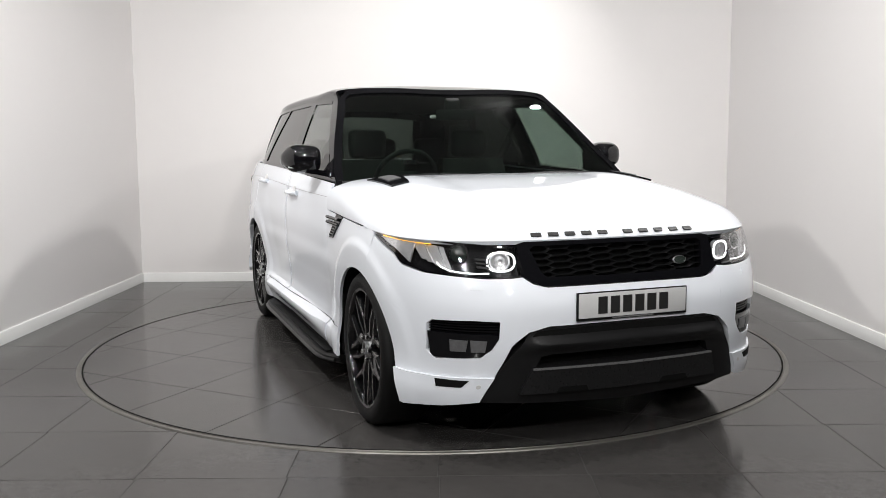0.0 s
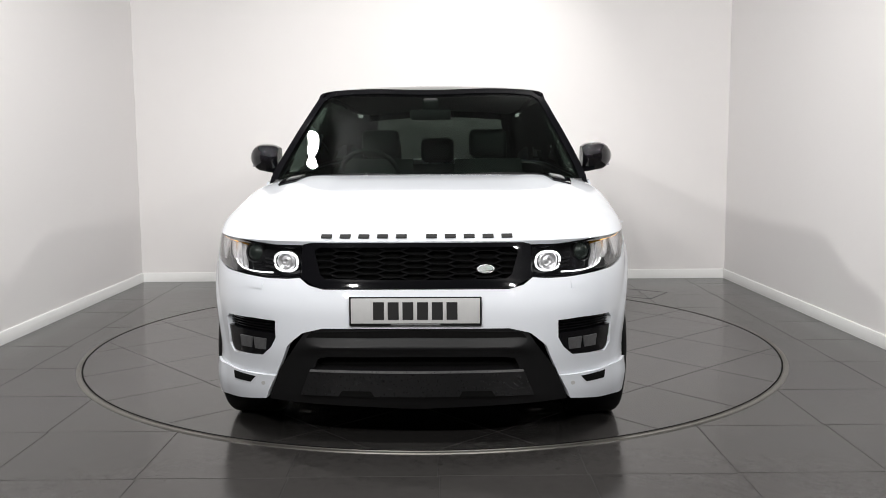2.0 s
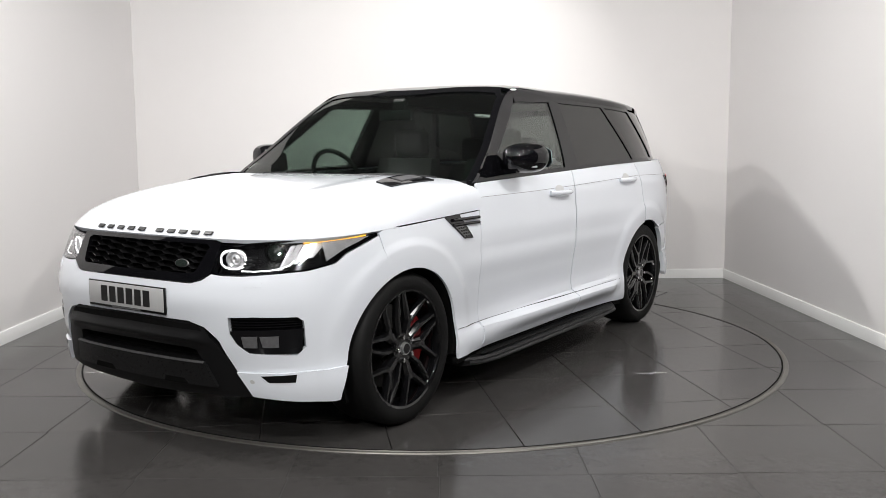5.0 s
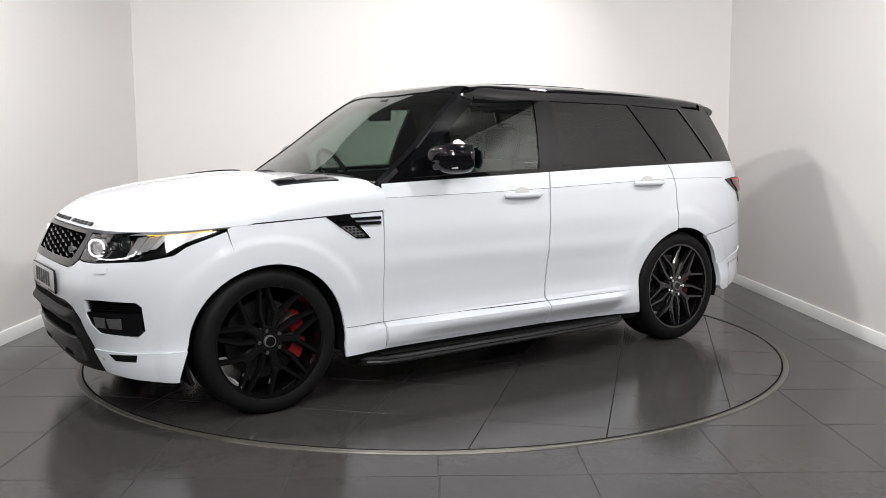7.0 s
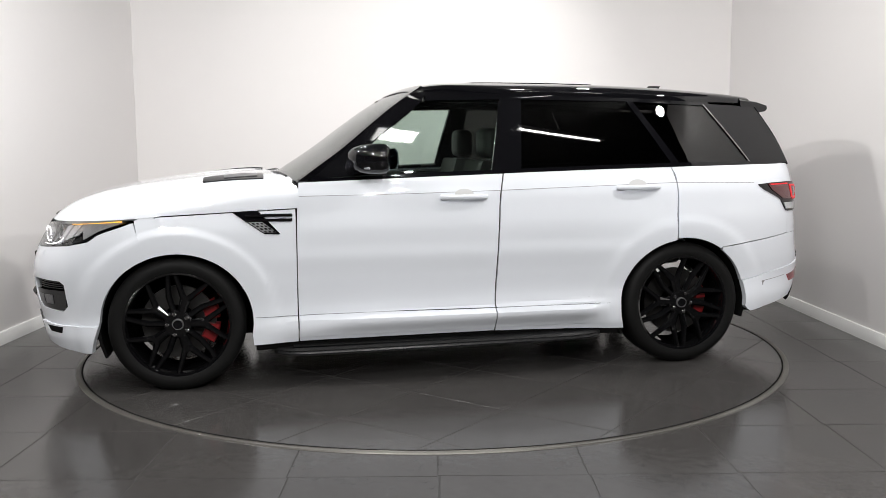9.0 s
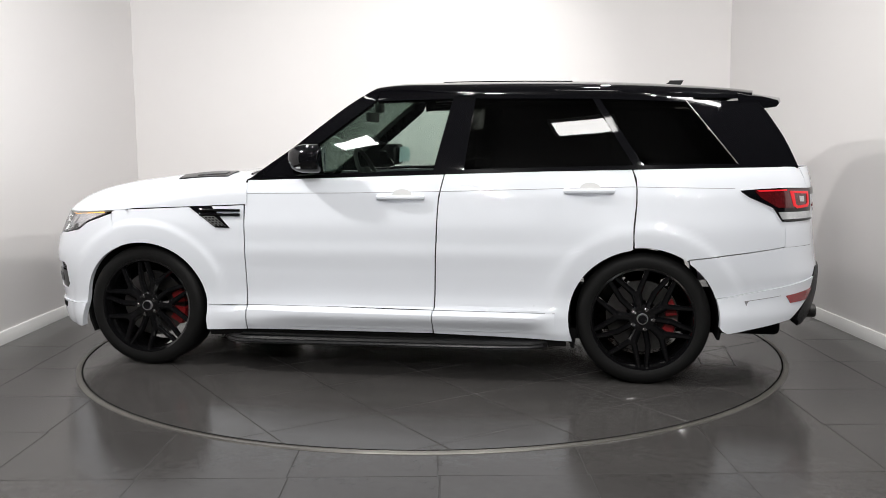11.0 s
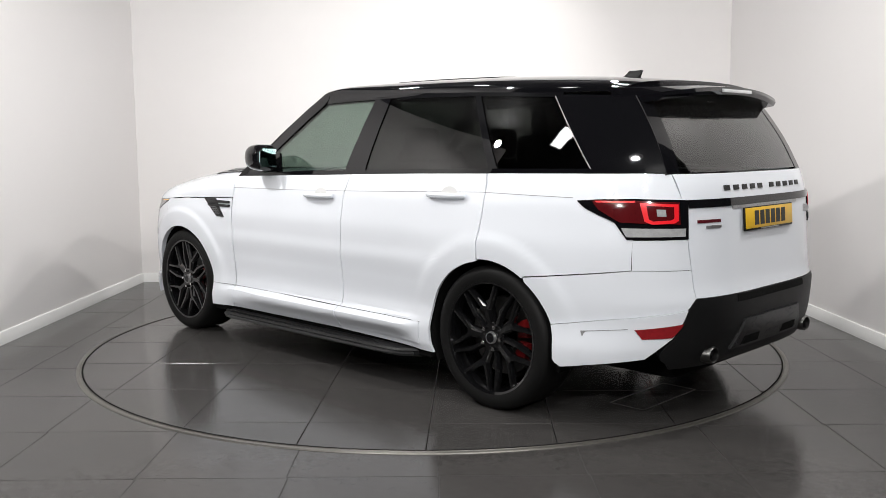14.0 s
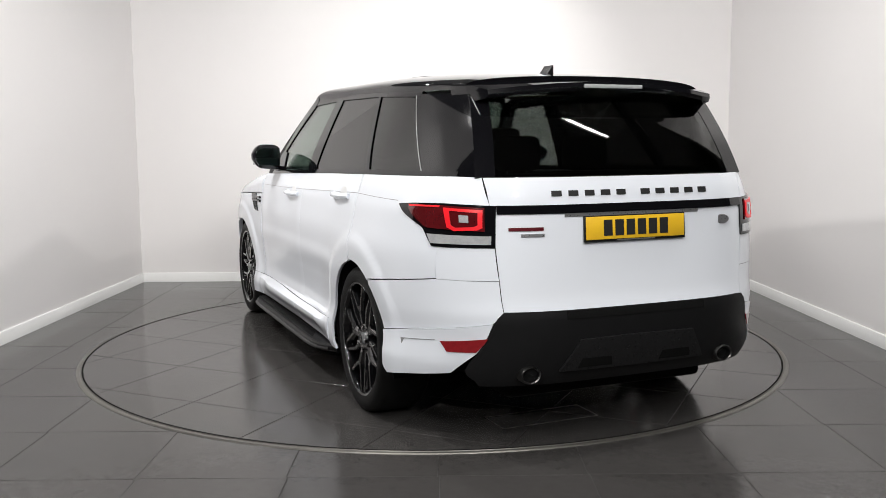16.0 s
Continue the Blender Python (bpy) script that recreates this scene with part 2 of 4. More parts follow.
    base = [a - i * 0.2, b - i * 0.2, b + i, a + i]
    top = [a - i * 0.2, b - i * 0.2, b + i * 0.75, a + i * 0.75]
    geo = loft([[(p.x, p.y, -0.02) for p in base], [(p.x, p.y, 0.076) for p in base], [(p.x, p.y, 0.082) for p in top]])
    return ob, geo


CORNERS = [(-2.961, -1.7), (-2.840, 2.766), (2.855, 2.738), (2.926, -1.7)]
# dark walls added out of view to close the hall and keep reflections dark
HALL = [(-2.961, -1.7), (-6.2, -1.7), (-6.2, -9.0), (6.2, -9.0), (6.2, -1.7), (2.926, -1.7)]
skirts = []
for nm, p, q in (("wall_west", CORNERS[1], CORNERS[0]), ("wall_north", CORNERS[2], CORNERS[1]), ("wall_east", CORNERS[3], CORNERS[2])):
    ob, geo = wall(nm, p, q, ROOM_H, "plain matt white painted studio wall")
    skirts.append(geo)
for nm, geo in zip(("baseboard_1", "baseboard_2", "baseboard_3"), skirts):
    tagged(part(nm, geo, SKIRT), "low white painted skirting board along the wall", "baseboard", kind="structure")
for nm, p, q in zip(("wall_hall_1", "wall_hall_2", "wall_south", "wall_hall_3", "wall_hall_4"), HALL, HALL[1:]):
    wall(nm, p, q, ROOM_H, "plain dark grey wall added out of view for dark reflections", dark=True)
# never in view; dark so that glass and black paint reflect little
tagged(part("ceiling", box(0, -2.9, ROOM_H + 0.06, 12.8, 12.6, 0.12), CEIL), "plain dark ceiling with light panels, out of view", "ceiling", kind="structure")


def ceiling_panel(x, y, sx, sy, turn):
    t = thing("ceiling_light", "flat white light panel on the ceiling", "ceiling light", "ceiling lights")
    t.matrix_world = pose(x, y, ROOM_H, 0, 0, turn)
    out = [(-sx / 2 - 0.03, -sy / 2 - 0.03), (sx / 2 + 0.03, -sy / 2 - 0.03), (sx / 2 + 0.03, sy / 2 + 0.03), (-sx / 2 - 0.03, sy / 2 + 0.03)]
    inn = [(-sx / 2, -sy / 2), (sx / 2, -sy / 2), (sx / 2, sy / 2), (-sx / 2, sy / 2)]
    ring = [[(*o, 0), (*o, -0.05), (*i, -0.05), (*i, 0)] for o, i in zip(out, inn)]
    part("frame", loft(ring + [ring[0]], True, False), SATIN, t)
    part("diffuser", box(0, 0, -0.02, sx, sy, 0.02), LED, t)


def downlight(x, y):
    t = thing("downlight", "round white downlight on the ceiling, out of view", "ceiling light", "downlights")
    t.matrix_world = pose(x, y, ROOM_H)
    part("rim", lathe([(.102, 0), (.125, 0), (.125, -.05), (.102, -.05)], 32), SATIN, t)
    part("diffuser", disc(.10, .02, -.03, 32), LED, t)


for x, y, sx, sy, turn, _ in PANELS:
    ceiling_panel(x, y, sx, sy, turn)
for x, y, _ in SPOTS:
    downlight(x, y)


def spotlight(x, y, aim):
    """A round lamp head on a short stem, turned to a point."""
    t = thing("spotlight", "black swivelling spotlight on the ceiling, out of view", "spotlight", "spotlights")
    t.matrix_world = pose(x, y, ROOM_H)
    part("stem", lathe([(.0, 0), (.04, 0), (.04, -.02), (.012, -.025), (.012, -.17), (.0, -.17)], 20), TRIM, t)
    m = pose(0, 0, -.17) @ look((0, 0, 0), (aim[0] - x, aim[1] - y, aim[2] - ROOM_H + .17)).to_3x3().to_4x4()
    part("head", lathe([(.0, .08), (.07, .07), (.085, .0), (.085, -.09), (.075, -.09), (.072, -.07), (.0, -.07)], 28, m), TRIM, t)
    part("diffuser", disc(.070, .006, -.078, 28, m), LED, t)


for x, y, _, aim in AIMED:
    spotlight(x, y, aim)

# ---- turntable and its turning ----
SPIN = [(0.0, 20.13), (0.5, 15.13), (1.0, 9.17), (1.5, 4.13), (2.0, -1.82), (2.5, -6.85), (3.0, -12.74), (3.5, -17.87), (4.0, -23.63), (4.5, -28.62),
        (5.0, -34.70), (5.2, -36.87), (7.3, -59.85), (7.5, -62.09), (8.0, -68.01), (8.5, -73.20), (9.0, -79.24), (9.2, -81.36), (11.3, -104.36),
        (11.5, -106.61), (12.0, -112.54), (12.5, -117.90), (13.0, -123.94), (13.5, -129.01), (14.0, -135.23), (14.5, -140.51), (15.0, -146.67),
        (15.5, -151.82), (16.0, -157.88)]
AXIS = (-0.118, -0.004)   # the turning axis in the car's own plan
R_DISC, R_RING = 2.219, 2.250

# ---- the car: x ahead, y to its left, z up, its middle between the axles on the ground ----
NE = 3.65
X_F, X_R = 1.2, -1.4
AXLE, HUB_Z = 1.4615, 0.364
nose = spline((.15, 2.18), (.25, 2.26), (.35, 2.29), (.5, 2.325), (.65, 2.335), (.75, 2.31), (.83, 2.268), (.93, 2.21), (1.0, 2.16))
tail = spline((.2, -2.30), (.35, -2.43), (.5, -2.47), (.6, -2.475), (.7, -2.455), (.93, -2.435), (1.05, -2.43), (1.2, -2.405), (1.26, -2.37))
side_w = spline((.2, .925), (.26, .940), (.33, .941), (.40, .930), (.46, .924), (.6, .936), (.75, .948), (.87, .953), (.98, .942), (1.065, .932), (1.1, .921), (1.15, .905), (1.22, .872))


def half_width(x, z):
    zz = z + 0.022 * (x - 0.2) * clamp((0.7 - z) / 0.3)
    r = min(math.hypot(x - AXLE, z - HUB_Z), math.hypot(x + AXLE, z - HUB_Z))
    sill = 0.022 * smooth(.23, .33, zz) * (1 - smooth(.376, .394, zz)) * smooth(.43, .66, r) * smooth(1.25, 1.0, abs(x))
    flare = 0.017 * smooth(0.80, 0.42, r) + 0.011 * smooth(0.555, 0.505, r)
    crease = 0.006 * (smooth(.80, .715, z) - smooth(.715, .60, z)) * smooth(1.15, .85, abs(x + .05))
    return side_w(zz) + sill + flare + crease


def corner_xy(angle):
    """A point of the unit rounded corner, by its polar angle."""
    c, s = max(math.cos(angle), 0.0), max(math.sin(angle), 0.0)
    r = (c ** NE + s ** NE) ** (1 / NE)
    return c / r, s / r


def body(s, z):
    """The lower body's skin: s 0 at the nose, 1 to 2 along the side, 3 at the tail."""
    if s <= 1:
        u, v = corner_xy(abs(s) * math.pi / 2)
        x = X_F + (nose(z) - X_F) * u
        return x, math.copysign(half_width(x, z) * v, s), z
    if s <= 2:
        x = X_F + (X_R - X_F) * (s - 1)
        return x, half_width(x, z), z
    u, v = corner_xy((3 - s) * math.pi / 2 if s <= 3 else (s - 3) * math.pi / 2)
    x = X_R + (tail(z) - X_R) * u
    return x, math.copysign(half_width(x, z) * v, 3 - s), z


def turn_of(u=None, v=None):
    """Share of the quarter turn at which the rounded corner reaches u ahead or v aside."""
    if v is None:
        u = clamp(u)
        v = (1 - u ** NE) ** (1 / NE)
    else:
        v = clamp(v)
        u = (1 - v ** NE) ** (1 / NE)
    return math.atan2(v, u) / (math.pi / 2)


def X(x, z):
    """Skin point by its place along the car."""
    if x > X_F:
        return turn_of(u=(x - X_F) / (nose(z) - X_F)), z
    if x < X_R:
        return 3 - turn_of(u=(x - X_R) / (tail(z) - X_R)), z
    return 1 + (x - X_F) / (X_R - X_F), z


def F(y, z):
    """Skin point at the front by its distance from the middle."""
    return turn_of(v=y / side_w(z)), z


def B(y, z):
    """Skin point at the back by its distance from the middle."""
    return 3 - turn_of(v=y / side_w(z)), z


def arch(cx, r, a0, a1, n=15):
    """Points of a wheel arch, angles from ahead over the top."""
    return [X(cx + r * math.cos(radians(a0 + (a1 - a0) * i / (n - 1))), HUB_Z + r * math.sin(radians(a0 + (a1 - a0) * i / (n - 1)))) for i in range(n)]


def thread(*pts, n=6):
    """Dense skin points along straight pieces, so that they follow the panel's true outline."""
    out = [pts[0]]
    for a, b in zip(pts, pts[1:]):
        out += [(a[0] + (b[0] - a[0]) * i / n, a[1] + (b[1] - a[1]) * i / n) for i in range(1, n + 1)]
    return out


belt = spline((-2.35, 1.212), (-1.42, 1.203), (-.38, 1.178), (.25, 1.160), (.80, 1.142))
shut_z = spline((.8, 1.003), (1.19, .987), (1.66, .969), (2.02, .957), (2.25, .948))

car = thing("car", "white sport utility car with black roof and black wheels", "car")


def pair(name, geo, mat, label="", parent=None, angle=35):
    """The same part on the left and on the right."""
    a = part(name, geo, mat, parent or car, label, angle)
    b = part(name, flip(geo), mat, parent or car, label, angle)
    return a, b


R_ARCH = 0.402
# front wing
def matched(*pieces):
    """Points along several pieces, each with its own count."""
    out = []
    for k, (pts, n) in enumerate(pieces):
        r = resample(pts, n + 1)
        out += r if k == len(pieces) - 1 else r[:-1]
    return out


def rule_rows(top, low, m):
    return [[(p[0] + (q[0] - p[0]) * t, p[1] + (q[1] - p[1]) * t) for p, q in zip(top, low)] for t in (j / (m - 1) for j in range(m))]


wing_top = matched((thread(X(1.662, .950), X(1.64, .963), X(1.2, .981), X(.99, .989)), 34), (thread(X(.99, .989), X(.91, .992)), 5), (thread(X(.91, .992), X(.8215, .996)), 6))
wing_low = matched((arch(AXLE, R_ARCH, 68, 191, 40), 34), ([X(1.067, .295), X(1.062, .238)], 5), ([X(1.062, .238), X(.8215, .245)], 6))
wing = sheet(body, rule_rows(wing_top, wing_low, 40))
front_wing, front_wing_r = pair("front_wing", wing, WHITE)
# doors
gap_a = [(.802, 1.139), (.812, 1.06), (.818, .9), (.819, .6), (.817, .245)]
gap_b = [(-.356, 1.173), (-.330, 1.05), (-.324, .97), (-.312, .71), (-.294, .25)]
front_rows = [[X(a[0] + (b[0] - a[0]) * i / 23 - (0.003 if i == 0 else 0), a[1] + (b[1] - a[1]) * i / 23) for i in range(24)]
              for a, b in zip(resample(gap_a, 80), resample(gap_b, 80))]
fd, fd_r = pair("front_door", sheet(body, front_rows, crown=0.002), WHITE)
rd_top = thread(X(-.364, 1.173), X(-.9, belt(-.9) - .004), X(-1.392, 1.198), n=10)
rd_side = thread(X(-1.392, 1.198), X(-1.416, 1.11), X(-1.416, 1.02), X(-1.402, .88), X(-1.405, .774), n=3)
rd_front = [X(x - .008, z) for x, z in resample(gap_b, 20)]


def coons(top, low, fore, aft, n, m):
    """Parameter rows filling four edges: top and low run fore to aft, fore and aft run downwards."""
    t, l, f, a = resample(top, n), resample(low, n), resample(fore, m), resample(aft, m)
    rows = []
    for j in range(m):
        v = j / (m - 1)
        row = []
        for i in range(n):
            u = i / (n - 1)
            row.append(tuple((1 - v) * t[i][k] + v * l[i][k] + (1 - u) * f[j][k] + u * a[j][k]
                             - ((1 - u) * (1 - v) * t[0][k] + u * (1 - v) * t[-1][k] + (1 - u) * v * l[0][k] + u * v * l[-1][k]) for k in range(2)))
        rows.append(row)
    return rows


# upper part of the door down to the arch's crown, then the part ahead of the arch
up = coons(rd_top, thread(X(-.325, .80), X(-1.404, .80)), [q for q in rd_front if q[1] >= .80] + [X(-.325, .80)], [q for q in rd_side if q[1] >= .80] + [X(-1.404, .80)], 26, 14)
fore_low = [X(-.325, .80)] + [q for q in rd_front if q[1] < .80]
arch_low = [X(-1.404, .80)] + list(reversed(arch(-AXLE, R_ARCH, -19, 81.5, 18))) 
down = [[(a[0] + (b[0] - a[0]) * i / 25, a[1] + (b[1] - a[1]) * i / 25) for i in range(26)] for a, b in zip(resample(fore_low, 52), resample(arch_low, 52))]
rear_geo = sheet(body, up + down[1:])
rd, rd_r = pair("rear_door", rear_geo, WHITE)
# rear quarter
q_fore = [X(x - .007, q) for x, q in ((-1.392, 1.198), (-1.412, 1.15), (-1.416, 1.08), (-1.416, 1.02), (-1.408, .92), (-1.402, .85), (-1.405, .774))]
q_rows = coons(thread(X(-1.399, 1.198), X(-1.9, 1.206), X(-2.203, 1.209), n=10), arch(-AXLE, R_ARCH, 83, 124.5, 12) + thread(X(-1.70, .707), X(-2.203, .778), n=8),
               q_fore, thread(X(-2.203, 1.209), X(-2.203, .778), n=6), 110, 20)
q_back = ruled(thread(X(-2.203, 1.209), B(.660, 1.206), n=8), thread(X(-2.203, 1.08), B(.645, 1.08), n=8), 14, 5)
quarter, quarter_r = pair("rear_quarter", join(sheet(body, q_rows), sheet(body, q_back)), WHITE)
# rear bumper: white corners
rb_up = ruled([X(-2.206, .915), B(.634, .915)], [X(-2.206, .775), B(.622, .775)], 14, 4)
crease = thread(X(-1.859, .50), X(-2.09, .540), B(.652, .590), n=8)
rb_rows = coons(thread(X(-1.700, .7066), X(-2.206, .7776), B(.622, .7776), n=8), crease + thread(B(.652, .590), B(.613, .636), n=3)[1:],
                [X(-1.700, .7066)] + arch(-AXLE, R_ARCH, 127, 161.5, 10), thread(B(.622, .772), B(.613, .636), n=4), 30, 12)
lip_rows = coons(thread(X(-1.857, .498), X(-2.09, .538), B(.654, .587), n=8), thread(X(-1.905, .300), X(-2.0, .316), X(-2.25, .362), n=6),
                 arch(-AXLE, R_ARCH + .003, 162, 186, 6) + [X(-1.905, .300)], thread(B(.654, .587), B(.672, .528), B(.70, .457), X(-2.25, .362), n=4), 26, 10)
for fn in (lambda g: g, flip):
    rb = part("rear_bumper", fn(join(sheet(body, rb_up, thick=0.03), sheet(body, rb_rows, thick=0.03))), WHITE, car)
    part("bumper_lip", fn(sheet(body, lip_rows, thick=0.035, off=0.007)), WHITE, rb)
    # grey sheet paints the shaded edge of a shallow recess
    part("lip_slot", fn(sheet(body, ruled(thread(X(-1.990, .476), X(-2.01, .478), X(-2.19, .500), n=6), thread(X(-2.000, .448), X(-2.012, .475), X(-2.19, .498), n=6), 16, 3), thick=0.006, off=0.009)), CREASE_SHADE, rb)

# front bumper
hl_low = [F(.478, .803), F(.53, .797), F(.62, .797), F(.78, .811), F(.828, .817), X(1.906, .842), X(1.849, .885), X(1.672, .950)]


def split_ring(inner, outer, per, m):
    """Rows of parameter points from a hole to an outline, corner by corner."""
    a, b = [], []
    for k in range(len(inner) - 1):
        for i in range(per):
            t = i / per
            a.append(tuple(inner[k][c] + (inner[k + 1][c] - inner[k][c]) * t for c in range(2)))
            b.append(tuple(outer[k][c] + (outer[k + 1][c] - outer[k][c]) * t for c in range(2)))
    return [[(p[0] + (q[0] - p[0]) * t, p[1] + (q[1] - p[1]) * t) for p, q in zip(a, b)] for t in (j / (m - 1) for j in range(m))]


def ring_of(pieces, per, m):
    """Rows from a hole to an outline, piece by piece: each piece is (hole points, outline points)."""
    a, o = [], []
    for hole, line in pieces:
        a += resample(hole, per + 1)[:-1]
        o += resample(line, per + 1)[:-1]
    return [[(p[0] + (q[0] - p[0]) * t, p[1] + (q[1] - p[1]) * t) for p, q in zip(a, o)] for t in (j / (m - 1) for j in range(m))]


h = [F(.582, .612), F(.68, .617), F(.811, .611), F(.824, .59), F(.818, .47), F(.796, .436), F(.65, .450), F(.606, .49), F(.582, .535)]
pieces = [([h[0], h[1]], thread(F(.478, .797), F(.53, .792), F(.62, .792))), ([h[1], h[2]], thread(F(.62, .792), F(.78, .806), F(.83, .811))),
          ([h[2], h[3]], thread(F(.83, .811), X(1.908, .836), X(1.849, .878), X(1.668, .940))), ([h[3], h[3]], thread(X(1.668, .940), X(1.606, .746))),
          ([h[3], h[4]], arch(AXLE, R_ARCH, 69, 3)), ([h[4], h[5]], thread(X(1.863, .393), X(1.885, .33), X(1.918, .226))), ([h[5], h[6]], thread(X(1.918, .226), F(.855, .223), F(.76, .240), F(.635, .262))),
          ([h[6], h[7]], thread(F(.635, .262), F(.582, .395))), ([h[7], h[8]], thread(F(.582, .395), F(.530, .507), F(.466, .563))), ([h[8], h[0]], thread(F(.466, .563), F(.478, .797)))]
pieces[3] = ([h[3], tuple(.999 * h[3][c] + .001 * h[4][c] for c in range(2))], pieces[3][1])
corner = sheet(body, ring_of(pieces, 10, 10), around=True, thick=0.03)
middle = sheet(body, rule_rows(matched((thread(F(0, .752), F(.38, .752)), 10), (thread(F(.38, .752), F(.44, .768), F(.478, .797)), 6)), matched((thread(F(0, .588), F(.38, .586)), 10), (thread(F(.38, .586), F(.466, .563)), 6)), 8), thick=0.03)
fb = part("front_bumper", join(corner, flip(corner), middle, flip(middle)), WHITE, car)
lip = sheet(body, ruled(thread(F(.594, .366), F(.77, .362), X(1.868, .366), n=8), thread(F(.637, .260), F(.76, .238), F(.855, .221), X(1.908, .224), n=6), 30, 8), thick=0.035, off=0.011)
part("bumper_lip", lip, WHITE, fb), part("bumper_lip", flip(lip), WHITE, fb)

# bonnet
bonnet_mid = spline((.85, 1.178), (1.0, 1.178), (1.2, 1.173), (1.57, 1.142), (1.9, 1.087), (2.05, 1.045), (2.13, 1.003), (2.18, .965), (2.2, .944))


def bonnet(v, u):
    """Bonnet skin: v across from -1 to 1, u from the screen to the lip."""
    y0 = v * 0.94
    lip_s = F(min(abs(y0), .9399), .95)[0]
    lx, ly, _ = body(lip_s, .948)
    start = .90 - 0.10 * v * v
    x = start + (lx - start) * u
    w = half_width(min(x, X_F), .975)
    zs = shut_z(x)
    k = 2.9 + 1.3 * smooth(1.6, .85, x)
    e = clamp(abs(y0) / .94, 0, 1) ** k
    q = .85 + (2.2 - .85) * ((x - .85) / max(lx - .85, .05))
    z = zs + (bonnet_mid(q) - zs) * (1 - e) ** (1 / k)
    z += 0.012 * smooth(.42, .56, abs(y0)) * (1 - smooth(.60, .80, abs(y0))) * smooth(0, .2, u) * (1 - smooth(.7, 1, u))
    return x, math.copysign(min(abs(y0), .94) * (w / .94), y0), z


bonnet_rows = [[(math.sin(math.pi / 2 * (i - 30) / 30), j / 35) for i in range(61)] for j in range(36)]
hood = part("bonnet", sheet(bonnet, bonnet_rows, thick=0.02), WHITE, car)
part("bonnet_liner", sheet(bonnet, [[(v * .98, .01 + u * .97) for v, u in r[::3]] for r in bonnet_rows[::3]], thick=0.01, off=-0.03), LINER, car)


def bonnet_at(x, y):
    """Bonnet parameters above a plan point."""
    v = y / half_width(min(x, X_F), .975)
    lx = body(F(min(abs(v) * .94, .9399), .95)[0], .948)[0]
    start = .90 - 0.10 * v * v
    return v, (x - start) / (lx - start)


vent_rows = [[bonnet_at(.985 + .33 * i / 9 , .60 + .17 * j / 5 + .05 * (i / 9) * (1 - j / 5) - .03 * (i / 9) * j / 5) for i in range(10)] for j in range(6)]
bv, bv_r = pair("bonnet_vent", sheet(bonnet, vent_rows, thick=0.012, off=0.008), BLACK, "gloss black bonnet vent")
for host, sgn in ((bv, 1), (bv_r, -1)):
    grid = sheet(bonnet, [[bonnet_at(1.02 + .18 * i / 5, .655 + .065 * j / 3) for i in range(6)] for j in range(4)], thick=0.006, off=0.012)
    part("vent_mesh", grid if sgn > 0 else flip(grid), MESH, host, "silver mesh")

# ---- upper body ----
screen_x = spline((1.10, 1.01), (1.199, .866), (1.318, .684), (1.454, .497), (1.583, .312), (1.676, .14), (1.70, .07))
back_x = spline((1.18, -2.37), (1.35, -2.285), (1.5, -2.185), (1.62, -2.09))
roof_mid = spline((-2.25, 1.628), (-1.87, 1.672), (-1.45, 1.702), (-1.05, 1.718), (-.53, 1.726), (-.1, 1.716), (.05, 1.700), (.15, 1.675))


def cabin_y(x, z):
    y = .893 - .185 * clamp((z - 1.16) / .46) ** 1.2
    return y - .20 * clamp((-1.35 - x) / .95, 0, 1.1) ** 2 - .02 * clamp((x - .2) / .6)


def cabin(x, z):
    return x, cabin_y(x, z), z


def screen(y, z):
    return screen_x(z) - .18 * y * y, y, z


def back(y, z):
    return back_x(z) + .15 * y * y, y, z


def fore_edge(z):
    return screen_x(z) - .18 * cabin_y(.3, z) ** 2


def back_half(z):
    return cabin_y(back_x(z) + .07, z)


def aft_edge(z):
    return back_x(z) + .15 * back_half(z) ** 2


def drop(x):
    """Height of the roof's middle over its edge."""
    return .105 - .057 * smooth(-.6, .15, x) - .03 * smooth(1.5, 2.1, -x)


def rail_z(x):
    return roof_mid(x) - drop(x)


def roof(x, v):
    w = min(abs(v), 1.0)
    return x, v * cabin_y(x, rail_z(x)), rail_z(x) + drop(x) * (.72 * (1 - w ** 4) ** .25 + .28 * (1 - w * w))


def roof_front(v):
    """Where the roof meets the windscreen's plane."""
    lo, hi = -.15, .30
    for _ in range(40):
        x = (lo + hi) / 2
        p = roof(x, v)
        if screen_x(p[2]) - .18 * p[1] ** 2 > x:
            lo = x
        else:
            hi = x
    return lo


def screen_top(v):
    return roof(roof_front(v), v)[2]


def roof_pt(u, v):
    x0, x1 = roof_front(abs(v)), -2.10 + .06 * v * v
    return roof(x0 + (x1 - x0) * u, v)


vv = [math.sin(math.pi / 2 * (i - 20) / 20) for i in range(41)]
part("roof", sheet(roof_pt, [[(j / 30, v) for v in vv] for j in range(31)], thick=0.02), BLACK, car, "gloss black roof")
part("headlining", sheet(roof_pt, [[(.04 + .92 * j / 12, v * .93) for v in vv[::2]] for j in range(13)], thick=0.01, off=-0.035), HEADLINER, car, "pale cloth headlining")
part("sunroof", sheet(roof_pt, [[(.16 + .36 * j / 8, -.62 + 1.24 * i / 10) for i in range(11)] for j in range(9)], thick=0.008, off=0.004), BLACK, car)

# side glass outlines: lower front, upper front, upper rear, lower rear
FG = [(.615, 1.180), (.075, 1.592), (-.385, 1.600), (-.292, 1.192)]
RG = [(-.468, 1.197), (-.515, 1.600), (-1.165, 1.590), (-1.408, 1.217)]
QG = [(-1.462, 1.219), (-1.205, 1.588), (-1.68, 1.568), (-1.955, 1.221)]


